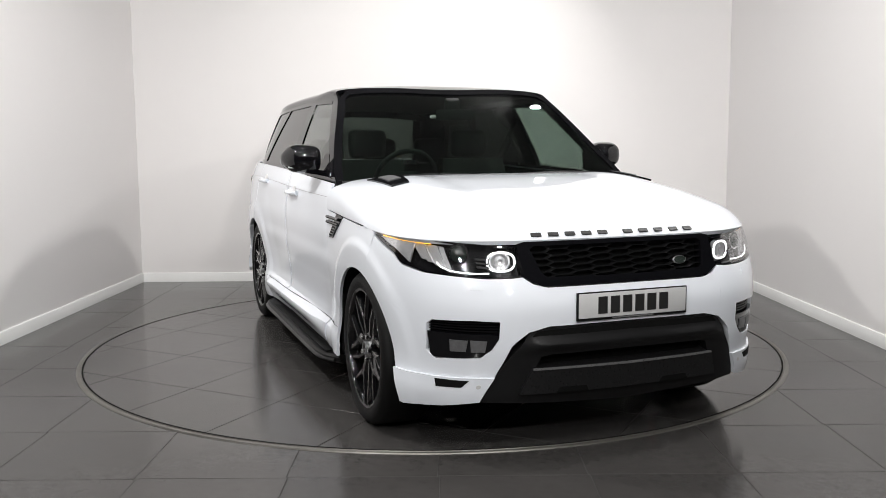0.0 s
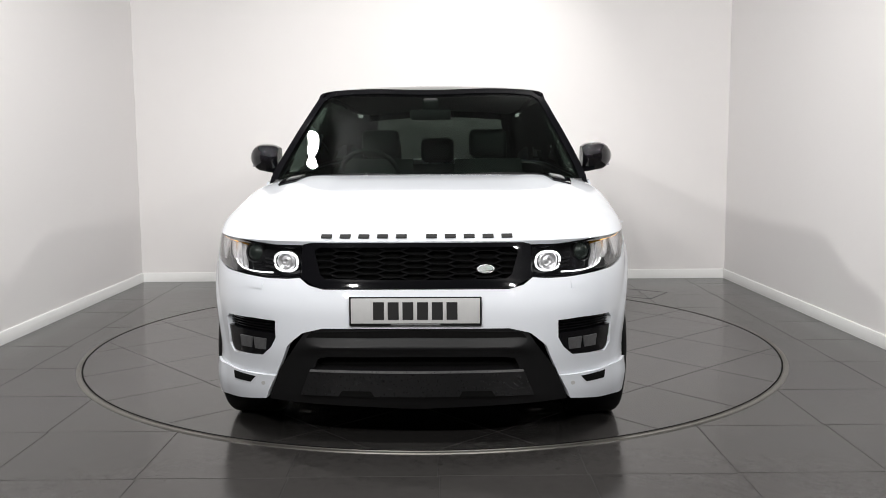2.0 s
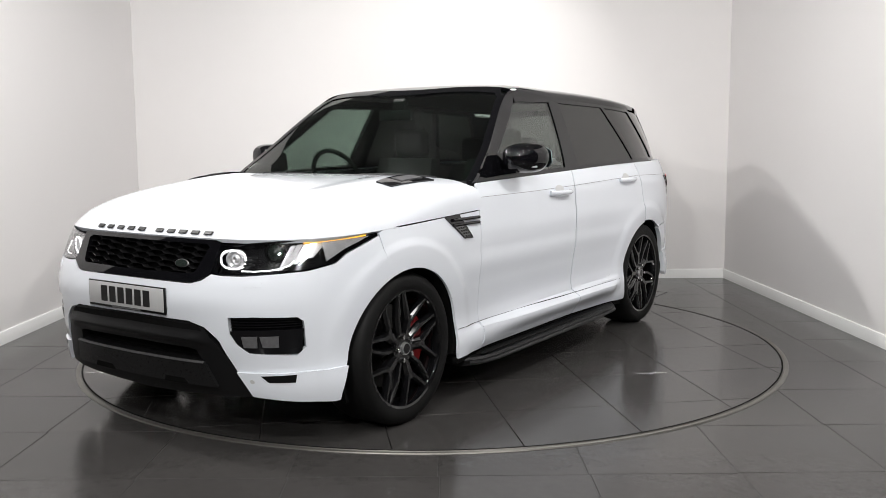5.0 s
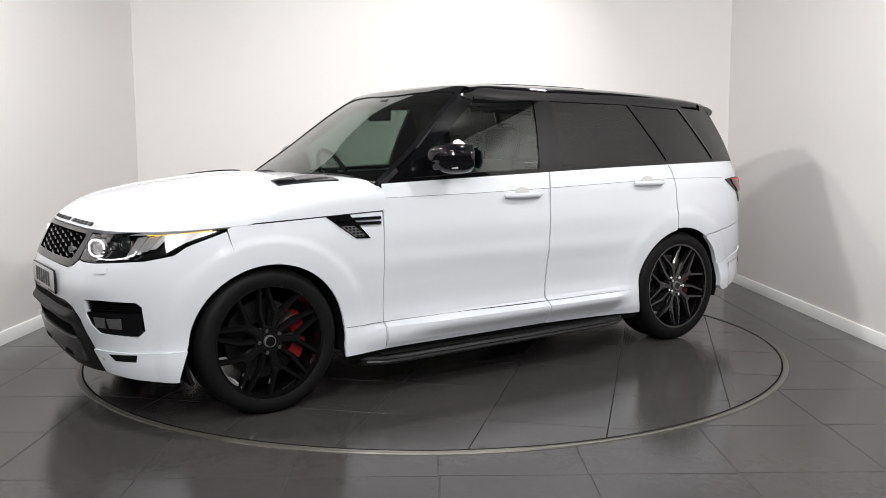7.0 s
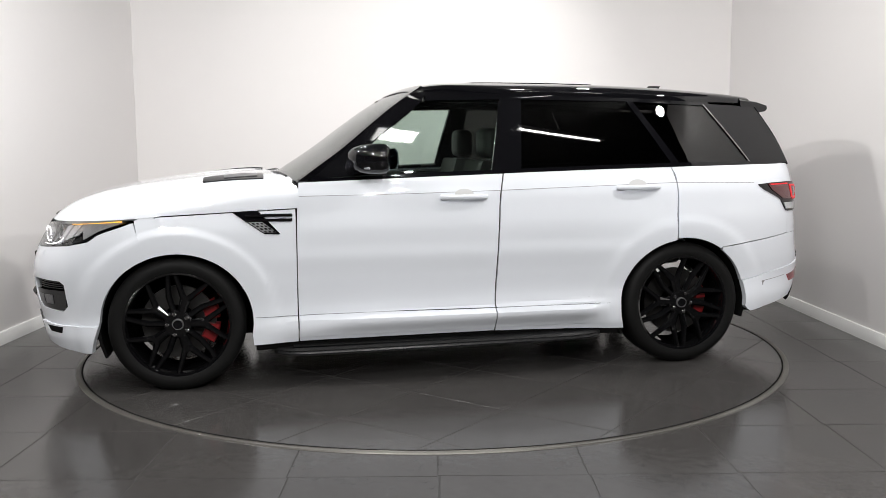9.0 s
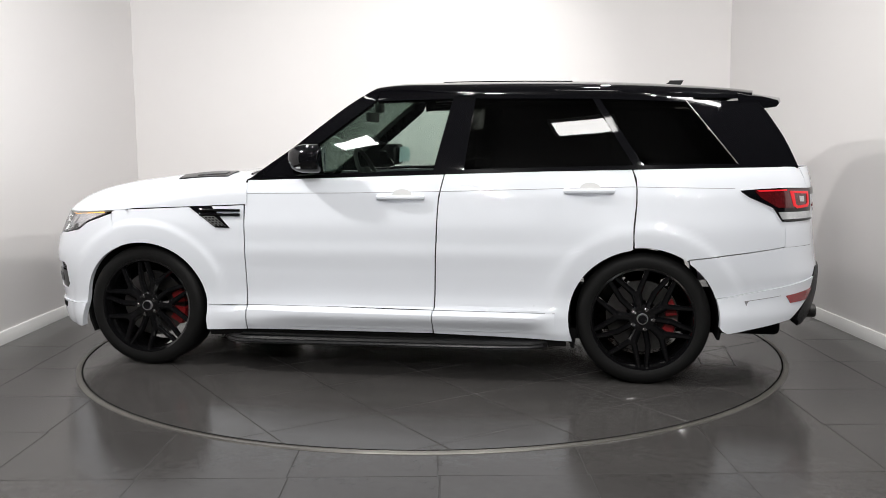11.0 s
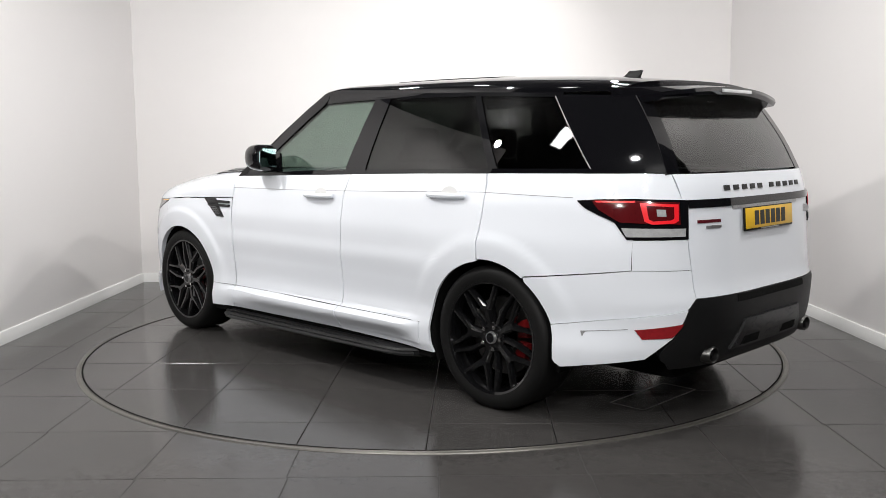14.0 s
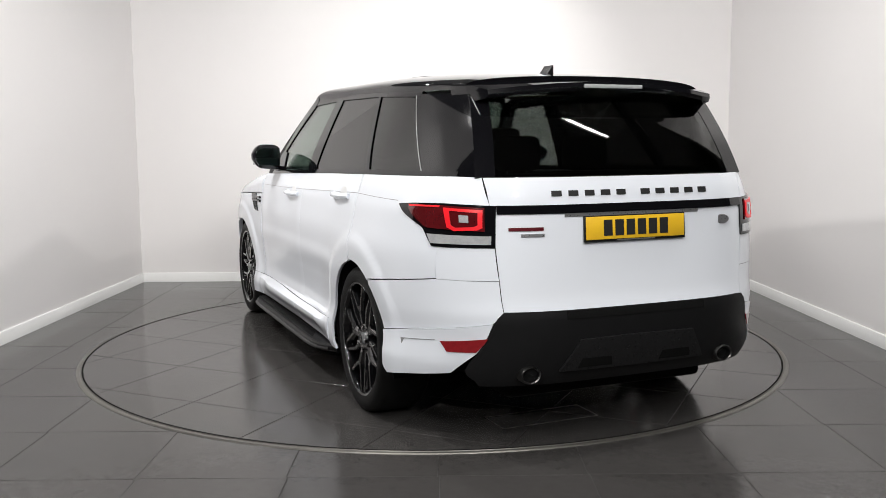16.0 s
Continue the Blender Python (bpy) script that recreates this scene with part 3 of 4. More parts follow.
def quad(c, n=10, m=8):
    return [[tuple((1 - u) * ((1 - v) * c[1][k] + v * c[0][k]) + u * ((1 - v) * c[2][k] + v * c[3][k]) for k in range(2)) for u in (i / (n - 1) for i in range(n))] for v in (j / (m - 1) for j in range(m))]


def strip(a, b, n=14, m=4):
    """Rows between two polylines."""
    return ruled(a, b, n, m)


top_end = screen_top(1.0)
zs_up = [1.142 + (top_end - 1.142) * i / 12 for i in range(13)]
a_pillar = sheet(cabin, strip([(fore_edge(z), z) for z in zs_up], [(.66, 1.146), (.615, 1.180), (.075, 1.592), (.05, rail_z(.05))], 20, 5), thick=0.03)
screen_post = sheet(screen, [[(cabin_y(.3, z) - .042 * i / 3, z) for z in [1.13 + (top_end - 1.13) * k / 14 for k in range(15)]] for i in range(4)], thick=0.03)
pair("a_pillar", join(a_pillar, screen_post), BLACK)
b_pillar = sheet(cabin, quad([(-.292, 1.182), (-.385, 1.612), (-.515, 1.612), (-.468, 1.186)], 5, 10), thick=0.03)
pair("b_pillar", b_pillar, BLACK)
pair("sail_panel", sheet(cabin, quad([(.64, 1.160), (.47, 1.292), (.40, 1.292), (.345, 1.180)], 6, 6), thick=0.02, off=0.002), BLACK)
c_pillar = sheet(cabin, quad([(-1.408, 1.206), (-1.165, 1.602), (-1.205, 1.60), (-1.462, 1.208)], 4, 10), thick=0.03)
pair("c_pillar", c_pillar, BLACK)
d_pillar = sheet(cabin, strip([(-1.962, 1.213), (-1.955, 1.221), (-1.68, 1.568), (-1.675, 1.578)], [(aft_edge(z), z) for z in [1.212 + (1.562 - 1.212) * i / 12 for i in range(13)]], 20, 6), thick=0.03)
d_back = sheet(back, [[(back_half(z) - .085 * i / 3, z) for z in [1.205 + (1.562 - 1.205) * k / 14 for k in range(15)]] for i in range(4)], thick=0.03)
pair("d_pillar", join(d_pillar, d_back), BLACK)
divider = sheet(cabin, quad([(-1.955, 1.221), (-1.68, 1.570), (-1.6845, 1.570), (-1.9605, 1.221)], 3, 12), thick=0.006, off=0.003)
pair("glass_divider", divider, SATIN, "thin silver strip behind the quarter glass")
rail = sheet(cabin, strip([(.06 - 1.78 * i / 30, rail_z(.06 - 1.78 * i / 30) + .004) for i in range(31)], [(.06, 1.59), (.0, 1.594), (-.4, 1.601), (-.55, 1.6), (-1.16, 1.59), (-1.2, 1.588), (-1.72, 1.565)], 30, 3), thick=0.03)
pair("roof_rail", rail, BLACK)
belt_trim = sheet(cabin, strip([(.80 - 2.99 * i / 30, belt(.80 - 2.99 * i / 30) + (.018 if i > 4 else .012)) for i in range(31)], [(.80 - 2.99 * i / 30, belt(.80 - 2.99 * i / 30) - .004) for i in range(31)], 30, 3), thick=0.03, off=0.004)
pair("belt_trim", belt_trim, BLACK)


def side_glass(c, mat):
    return sheet(cabin, quad(c), thick=0.004, off=-0.006)


for door, g, mat, label in ((fd, FG, CLEAR, "clear door glass"), (rd, RG, PRIVACY, "dark tinted door glass"), (quarter, QG, PRIVACY, "dark tinted quarter glass")):
    part("window", side_glass(g, mat), mat, door, label)
for door, g, mat, label in ((fd_r, FG, CLEAR, "clear door glass"), (rd_r, RG, PRIVACY, "dark tinted door glass"), (quarter_r, QG, PRIVACY, "dark tinted quarter glass")):
    part("window", flip(side_glass(g, mat)), mat, door, label)
VS = [i / 12 - 1 for i in range(25)]


def screen_at(v, z):
    return v * (cabin_y(.3, z) - .038), z


ws_rows = [[screen_at(v, 1.125 + (screen_top(abs(v)) - .012 - 1.125) * j / 14) for v in VS] for j in range(15)]
part("windscreen", sheet(screen, ws_rows, thick=0.005, off=-0.004), SCREEN, car, "slightly green windscreen glass")
head_rows = [[screen_at(v * 1.03, screen_top(abs(v)) - d) for v in VS] for d in (.034, .018, .002)]
part("screen_header", sheet(screen, head_rows, thick=0.02, off=0.001), BLACK, car)
cowl_rows = [[(v * .86, z) for v in [i / 12 - 1 for i in range(25)]] for z in (1.10, 1.12, 1.145)]
part("cowl", sheet(screen, cowl_rows, thick=0.02, off=0.006), TRIM, car)

# ---- tail ----
gate_edge = spline((.636, .6105), (.772, .6195), (.915, .6315), (1.205, .656))
gate_rows = [[B(gate_edge(q) * (1 - i / 17), q) for i in range(18)] for q in [1.205 - .565 * j / 20 for j in range(21)]]
gate = part("tailgate", join(sheet(body, gate_rows, thick=0.02), flip(sheet(body, gate_rows, thick=0.02))), WHITE, car)
bg_rows = [[(v * (back_half(z) - .08), z) for v in [i / 12 - 1 for i in range(25)]] for z in [1.21 + (1.575 - 1.21) * j / 10 for j in range(11)]]
part("rear_window", sheet(back, bg_rows, thick=0.005, off=-0.002), REAR_GLASS, gate, "dark tinted rear window")


def mirrored_band(y, z0, z1, off, thick, n=12):
    """A band across the tail from side to side."""
    g = sheet(body, ruled(thread(B(y, z1), B(y * .5, z1), B(0, z1), n=4), thread(B(y, z0), B(y * .5, z0), B(0, z0), n=4), n, 3), thick=thick, off=off)
    return join(g, flip(g))


part("gate_strip", mirrored_band(.622, 1.055, 1.091, 0.006, 0.012), BLACK, gate, "gloss black strip across the tailgate")
# grey band for the light shade of the plate recess, which is not modelled
part("plate_lamp_bar", mirrored_band(.34, 1.040, 1.056, 0.004, 0.012), SATIN, gate, "silver grey band that stands for shade over the number plate")
low_half = spline((.28, .66), (.33, .70), (.366, .736), (.457, .697), (.528, .669), (.587, .650), (.625, .628), (.637, .614))
low_rows = [[B(low_half(q) * (1 - i / 16), q) for i in range(17)] for q in [.637 - .330 * j / 14 for j in range(15)]]
low_geo = sheet(body, low_rows, thick=0.06, off=0.006)
part("lower_rear_bumper", join(low_geo, flip(low_geo)), TRIM, car, "matt black lower rear bumper")
dif = sheet(body, ruled(thread(B(.285, .508), B(0, .512), n=5), thread(B(.365, .372), B(0, .370), n=5), 12, 5), thick=0.03, off=0.020)
part("diffuser", join(dif, flip(dif)), GREY, car, "dark grey diffuser panel")
# dark patches give the shade of notches that are not cut in
for sg in (1, -1):
    part("diffuser_notch", sheet(body, ruled(thread(B(.27, .425), B(.13, .425), n=4), thread(B(.285, .385), B(.12, .385), n=4), 8, 3), thick=0.006, off=0.022) if sg > 0 else flip(sheet(body, ruled(thread(B(.27, .425), B(.13, .425), n=4), thread(B(.285, .385), B(.12, .385), n=4), 8, 3), thick=0.006, off=0.022)), LINER, car)
part("bumper_step", mirrored_band(.35, .600, .634, 0.009, 0.02), LINER, car)


def tail_light(sgn):
    fn = lambda g: g if sgn > 0 else flip(g)
    lamp = part("tail_light", fn(sheet(body, rule_rows(matched((thread(X(-1.957, 1.086), X(-2.06, 1.094), X(-2.2, 1.098)), 18), (thread(X(-2.2, 1.098), B(.622, 1.090)), 12)),
                                                   matched((thread(X(-1.965, 1.078), X(-2.0, 1.053), X(-2.06, 1.026), X(-2.13, .995), X(-2.183, .918)), 18), (thread(X(-2.183, .918), B(.632, .918)), 12)), 10), thick=0.03, off=0.006)), BLACK, car, "dark rear lamp housing with red lens")
    part("red_lens", fn(sheet(body, ruled(thread(X(-2.03, 1.084), X(-2.2, 1.088), B(.665, 1.080), n=8), thread(X(-2.06, 1.050), X(-2.15, .995), B(.668, .985), n=8), 24, 6), thick=0.008, off=0.011)), RED_LENS, lamp, "red lens")
    part("clear_lens", fn(sheet(body, ruled(thread(X(-2.158, .970), B(.645, .966), n=8), thread(X(-2.180, .930), B(.648, .930), n=8), 14, 4), thick=0.008, off=0.011)), CLEAR_LENS, lamp, "clear reversing lens")
    c = [B(.795, 1.079), B(.672, 1.072), B(.676, 1.0), B(.695, .990), B(.770, .986), B(.790, 1.0)]
    d = [B(.780, 1.068), B(.690, 1.061), B(.692, 1.012), B(.705, 1.004), B(.765, 1.000), B(.778, 1.010)]
    part("light_guide", fn(sheet(body, split_ring(d + d[:1], c + c[:1], 5, 3), around=True, thick=0.006, off=0.014)), TAIL, lamp, "glowing red light guide")
    part("light_bar", fn(sheet(body, ruled(thread(X(-2.04, 1.085), X(-2.2, 1.087), n=5), thread(X(-2.05, 1.078), X(-2.2, 1.080), n=5), 14, 2), thick=0.006, off=0.014)), TAIL, lamp, "glowing red light bar")
    part("inner_lamp", fn(sheet(body, ruled([B(.752, 1.052), B(.722, 1.050)], [B(.752, 1.022), B(.722, 1.020)], 4, 3), thick=0.006, off=0.014)), CLEAR_LENS, lamp)


tail_light(1), tail_light(-1)
pair("rear_reflector", sheet(body, ruled([X(-2.215, .497), B(.668, .524)], [X(-2.243, .454), B(.702, .462)], 12, 4), thick=0.012, off=0.011), RED_REFLECT, "red reflector")


def exhaust(sgn):
    m = pose(-2.402, .50 * sgn, .360, 0, -90, 0)
    geo = lathe([(.033, -.14), (.033, .02), (.034, .034), (.039, .038), (.044, .03), (.044, -.14)], 24, m @ Matrix.Diagonal((.88, 1.12, 1, 1)))
    e = part("exhaust_tip", geo, STEEL, car, "dark chrome exhaust tip")
    part("bore", disc(.034, .01, .0, 20, m @ Matrix.Diagonal((.88, 1.12, 1, 1))), LINER, e)


exhaust(1), exhaust(-1)


def spoiler():
    rings = []
    for i in range(33):
        u = math.sin(math.pi / 2 * (i - 16) / 16)
        k = abs(u)
        x1 = -2.255 + .07 * k ** 2.4
        z0 = roof(-2.0, u)[2]
        z1 = 1.612 - .04 * k ** 2
        w = lambda x: u * (cabin_y(x, 1.565) + .003)
        rings.append([(x, w(x), z) for x, z in ((-1.96, z0 - .002), (-2.10, min(z0 - .010, z1 + .02)), (x1, z1), (x1 - .006, z1 - .018), (x1 + .01, z1 - .036), (-2.10, z1 - .045), (-1.98, min(z0, z1) - .045))])
    sp = part("rear_spoiler", loft(rings), BLACK, car, "gloss black roof spoiler")
    part("brake_light", box(-2.257, 0, 1.592, .012, .30, .018, .004), CLEAR_LENS, sp, "clear high brake light")


spoiler()
fin = [[(-1.56 - .13 * t - .03 * h, w * s * (1 - .75 * h), roof(-1.68, 0)[2] - .01 + .050 * h) for t, s in ((0, 0), (.35, 1), (1, .8), (1, -.8), (.35, -1))] for h, w in ((0, .028), (.4, .022), (.8, .018), (1, .012))]
fin = [[(p[0] if i not in (0,) else p[0] - .07 * j / 3, p[1], p[2]) for i, p in enumerate(r)] for j, r in enumerate(fin)]
part("antenna_fin", loft(fin), TRIM, car, "black roof antenna fin")

# ---- front ----
GR_OUT = [F(0, .938), F(.44, .938), F(.474, .930), F(.468, .795), F(.40, .757), F(0, .755)]
GR_IN = [F(0, .920), F(.40, .920), F(.422, .908), F(.392, .810), F(.372, .794), F(0, .788)]
ring_rows = [[], [], []]
for k in range(5):
    for i in range(7):
        t = i / 7
        a = tuple(GR_OUT[k][c] + (GR_OUT[k + 1][c] - GR_OUT[k][c]) * t for c in range(2))
        b = tuple(GR_IN[k][c] + (GR_IN[k + 1][c] - GR_IN[k][c]) * t for c in range(2))
        for r, w in zip(ring_rows, (0, .5, 1)):
            r.append((a[0] + (b[0] - a[0]) * w, a[1] + (b[1] - a[1]) * w))
for r, w in zip(ring_rows, (0, .5, 1)):
    r.append((0.0, GR_OUT[5][1] + (GR_IN[5][1] - GR_OUT[5][1]) * w))
frame_geo = sheet(body, ring_rows, thick=0.05, off=0.002)
grille = part("grille", join(frame_geo, flip(frame_geo)), BLACK, car, "gloss black honeycomb grille")
back_geo = sheet(body, ruled(thread(F(0, .93), F(.43, .93), n=8), thread(F(0, .77), F(.42, .77), n=8), 12, 4), thick=0.01, off=-0.045)
part("grille_back", join(back_geo, flip(back_geo)), LINER, grille)


def cell(y, z, w, h):
    """One elongated six-sided ring of the grille."""
    o = [(-w, 0), (-w * .47, h), (w * .47, h), (w, 0), (w * .47, -h), (-w * .47, -h)]
    rings = []
    for a, b in o:
        rings.append([])
        for f, d in ((1.0, -.004), (1.0, -.03), (.80, -.03), (.87, -.010)):
            q = body(F(abs(y + a * f), z + b * f)[0], z + b * f)
            rings[-1].append((q[0] + d, y + a * f, q[2]))
    return loft(rings + [rings[0]], True, False)


cells = []
for i in range(-4, 5):
    for j in range(6):
        y, z = .097 * i, .800 + .0262 * j + (.0131 if i % 2 else 0)
        if abs(y) < .40 and z < .918:
            cells.append(cell(y, z, .0655, .0134))
part("honeycomb", join(*cells), GRILLE, grille, angle=20)
badge = part("badge", disc(.031, .008, 0, 28, pose(2.250, .285, .831, 0, 74, 9) @ Matrix.Diagonal((.62, 1.2, 1, 1)), .002), SATIN, grille, "small oval silver badge")
part("badge_face", disc(.027, .003, .007, 28, pose(2.250, .285, .831, 0, 74, 9) @ Matrix.Diagonal((.62, 1.2, 1, 1))), BADGE_GREEN, badge)


def headlight(sgn):
    fn = lambda g: g if sgn > 0 else flip(g)
    top = thread(F(.478, .922), F(.53, .924), F(.66, .936), F(.825, .953), X(1.80, .958), X(1.672, .958), n=6)
    low = thread(*hl_low, n=4)
    rows = ruled(top, low, 40, 10)
    lamp = part("headlight", fn(sheet(body, rows, thick=0.012, off=-0.05)), LAMP_DARK, car, "clear headlight with glowing running light ring")
    part("lens", fn(sheet(body, rows, thick=0.003, off=0.001)), LAMP_GLASS, lamp, "clear headlight cover")
    rim_rows = [[(p[0] + (c[0] - p[0]) * w, p[1] + (c[1] - p[1]) * w) for p, c in zip(edge, inner)] for edge, inner in ((rows[0], rows[1]), (rows[-1], rows[-2])) for w in (0, .35)]
    part("upper_bezel", fn(sheet(body, rim_rows[:2], thick=0.045, off=-0.002)), BLACK, lamp)
    part("lower_bezel", fn(sheet(body, rim_rows[2:], thick=0.045, off=-0.002)), BLACK, lamp)

    def at(y, z, d):
        q = body(*F(y, z))
        return (q[0] - d, y * sgn, z)
    def ring(y, z, r, tube_r, flat, d):
        c = at(y, z, d)
        q = lambda k: math.copysign(abs(k) ** .80, k)
        return tube([(c[0] - q(math.cos(a)) * r * .45, c[1] + sgn * q(math.cos(a)) * r, c[2] + q(math.sin(a)) * r * flat) for a in (2 * math.pi * i / 36 for i in range(37))], tube_r, 8)
    part("running_light_ring", ring(.545, .858, .052, .0050, .78, .022), DRL, lamp, "glowing white light ring")
    part("inner_projector", moved(lathe([(.0, .004), (.012, .010), (.024, .002), (.036, .010), (.044, .004), (.046, -.02), (.0, -.02)], 20), pose(*at(.545, .858, .035), 0, 90, 20 * sgn)), REFLECT, lamp)
    part("outer_projector", moved(lathe([(.0, .020), (.014, .018), (.026, .011), (.036, .0), (.038, -.02), (.0, -.02)], 24), pose(*at(.695, .888, .048), 0, 84, 24 * sgn)), BADGE_GREEN, lamp, "dark projector lens")
    part("projector_ring", moved(lathe([(.038, .006), (.045, .006), (.045, -.02), (.038, -.02)], 28), pose(*at(.695, .888, .048), 0, 84, 24 * sgn)), CHROME, lamp)
    path = [at(y, z, .020) for y, z in ((.600, .8125), (.65, .8115), (.70, .8145), (.745, .823), (.772, .838), (.781, .856))]
    part("light_strip", tube(path, .0036, 8), DRL, lamp, "glowing white light strip")
    part("bowl", fn(sheet(body, ruled(thread(F(.494, .900), F(.58, .902), F(.598, .900), n=4), thread(F(.496, .814), F(.58, .812), F(.598, .816), n=4), 12, 6), thick=0.006, off=-0.044)), BLACK, lamp, "gloss black lamp bowl")
    for k in range(5):
        top_a, top_b = .762 + .020 * k, .780 + .020 * k
        rib = sheet(body, ruled([F(top_a, .930 + .002 * k), F(top_b, .931 + .002 * k)], [F(top_a - .018, .822 + .012 * k), F(top_b - .018, .824 + .012 * k)], 4, 6), thick=0.008, off=-0.030 + .007 * (k % 2))
        part("reflector_rib", fn(rib), REFLECT, lamp, "clear faceted reflector")
    part("side_reflector", fn(sheet(body, ruled(thread(X(1.945, .936), X(1.80, .943), X(1.71, .946), n=4), thread(X(1.945, .850), X(1.85, .900), X(1.735, .938), n=4), 14, 5), thick=0.008, off=-0.014)), REFLECT, lamp, "clear faceted reflector")
    for k in range(3):
        part("bezel_fin", fn(sheet(body, ruled(thread(F(.602, .880 - .016 * k), F(.650, .884 - .016 * k), n=2), thread(F(.602, .873 - .016 * k), F(.650, .877 - .016 * k), n=2), 6, 3), thick=0.006, off=-0.022)), GREY, lamp)
    part("indicator", fn(sheet(body, ruled(thread(F(.80, .943), X(1.86, .949), X(1.73, .953), n=5), thread(F(.80, .934), X(1.86, .940), X(1.73, .947), n=5), 14, 2), thick=0.008, off=-0.012)), AMBER, lamp, "glowing amber indicator strip")


headlight(1), headlight(-1)


def fog_light(sgn):
    fn = lambda g: g if sgn > 0 else flip(g)
    G = lambda y, z: F(y - .021, z)
    pocket = part("fog_light", fn(sheet(body, ruled(thread(G(.595, .625), G(.850, .622), n=6), thread(G(.60, .43), G(.85, .43), n=6), 14, 8), thick=0.02, off=-0.032)), LINER, car, "black fog light pocket with mesh")
    part("surround", fn(sheet(body, ruled(thread(G(.598, .548), G(.63, .553), G(.842, .556), n=5), thread(G(.640, .468), G(.68, .446), G(.83, .442), n=5), 18, 7), thick=0.03, off=-0.006)), BLACK, pocket)
    for y in (.648, .716):
        part("lens", fn(sheet(body, ruled([G(y, .526), G(y + .060, .527)], [G(y + .006, .477), G(y + .056, .476)], 6, 5), thick=0.01, off=-0.001)), MESH, pocket, "clear fog lamp lens")
    for j in range(4):
        part("mesh_bar", fn(sheet(body, ruled(thread(G(.605, .566 + .013 * j), G(.845, .568 + .011 * j), n=5), thread(G(.605, .561 + .013 * j), G(.845, .564 + .011 * j), n=5), 16, 2), thick=0.012, off=-0.02)), BLACK, pocket)


fog_light(1), fog_light(-1)
# slot drawn by its shade alone, as a dark patch on the lip
pair("bumper_duct", sheet(body, ruled(thread(F(.687, .352), F(.795, .354), n=5), thread(F(.709, .322), F(.788, .320), n=5), 10, 3), thick=0.01, off=0.013), LINER, "dark patch that stands for shade in the bumper slot")
pair("parking_sensor", sheet(body, [[F(.650 + .009 * r * math.cos(a), .327 + .009 * r * math.sin(a)) for a in (2 * math.pi * i / 16 for i in range(16))] for r in (.05, .7, 1.0)], thick=0.006, off=0.0125, around=True), PLATE_W)
pair("washer_cover", sheet(body, ruled(thread(F(.637, .776), F(.705, .780), n=3), thread(F(.640, .745), F(.704, .747), n=3), 8, 4), thick=0.006, off=0.0025), WHITE)

# lower front: black frame, dark opening, grey skid plate
LO_OUT = [F(0, .583), F(.38, .581), F(.462, .559), F(.580, .395), F(.632, .250), F(0, .215)]
LO_IN = [F(0, .460), F(.36, .458), F(.405, .450), F(.43, .40), F(.41, .392), F(0, .390)]
WS = [i / 12 for i in range(13)]
rr = [[] for _ in WS]
for k in range(5):
    for i in range(6):
        t = i / 6
        a = tuple(LO_OUT[k][c] + (LO_OUT[k + 1][c] - LO_OUT[k][c]) * t for c in range(2))
        b = tuple(LO_IN[k][c] + (LO_IN[k + 1][c] - LO_IN[k][c]) * t for c in range(2))
        for r, w in zip(rr, WS):
            r.append((a[0] + (b[0] - a[0]) * w, a[1] + (b[1] - a[1]) * w))
for r, w in zip(rr, WS):
    r.append((0.0, LO_OUT[5][1] + (LO_IN[5][1] - LO_OUT[5][1]) * w))


def barred(s, z):
    """The skin with a rounded bar that stands out over the opening."""
    p = body(s, z)
    k = math.exp(-((z - .505) / .028) ** 2) * smooth(.56, .40, abs(p[1]))
    return p[0] + .030 * k, p[1], p[2]


lo = sheet(barred, rr, thick=0.06, off=-0.004)
lower = part("lower_front_frame", join(lo, flip(lo)), TRIM, car, "matt black lower bumper frame")
op = sheet(body, ruled(thread(F(0, .48), F(.46, .48), n=5), thread(F(0, .38), F(.46, .38), n=5), 10, 3), thick=0.01, off=-0.06)
# dark strip paints the shade of the recess above the bar
sh = sheet(body, ruled(thread(F(0, .581), F(.43, .568), n=5), thread(F(0, .548), F(.45, .542), n=5), 12, 3), thick=0.01, off=0.0)
part("upper_intake", join(sh, flip(sh)), LINER, lower)
part("intake", join(op, flip(op)), LINER, lower)
sk = sheet(body, ruled(thread(F(0, .395), F(.445, .40), n=6), thread(F(0, .285), F(.485, .29), n=6), 12, 5), thick=0.02, off=0.012)
part("skid_plate", join(sk, flip(sk)), GREY, lower, "dark grey skid plate")
# bright strip paints the highlight along the skid plate's upper edge
se = sheet(body, ruled(thread(F(0, .3985), F(.44, .4035), n=6), thread(F(0, .3935), F(.442, .3985), n=6), 12, 2), thick=0.012, off=0.015)
part("skid_edge", join(se, flip(se)), SATIN, lower, "thin silver strip that stands for a highlight on the skid plate")
# two uncut notches, only their shade laid on as dark patches
for sg in (1, -1):
    nt = sheet(body, ruled(thread(F(.19, .312), F(.31, .314), n=4), thread(F(.175, .286), F(.325, .289), n=4), 8, 3), thick=0.006, off=0.014)
    part("skid_notch", nt if sg > 0 else flip(nt), LINER, lower)


def number_plate(name, m, mat, label, parent=None):
    """Plate with six plain dark bars; local x across, y up, z out."""
    p = part(name, moved(box(0, 0, .004, .535, .125, .010, .003), m), TRIM, parent or car, label)
    part("plate_face", moved(box(0, 0.003, .0105, .520, .108, .004, .001), m), mat, p)
    for i in range(6):
        part("character_bar", moved(box(-.148 + .0592 * i, .003, .0132, .044, .076, .0016), m), INK, p)
    part("caption_bar", moved(box(0, -.0565, .0095, .20, .006, .0012), m), SATIN, p)


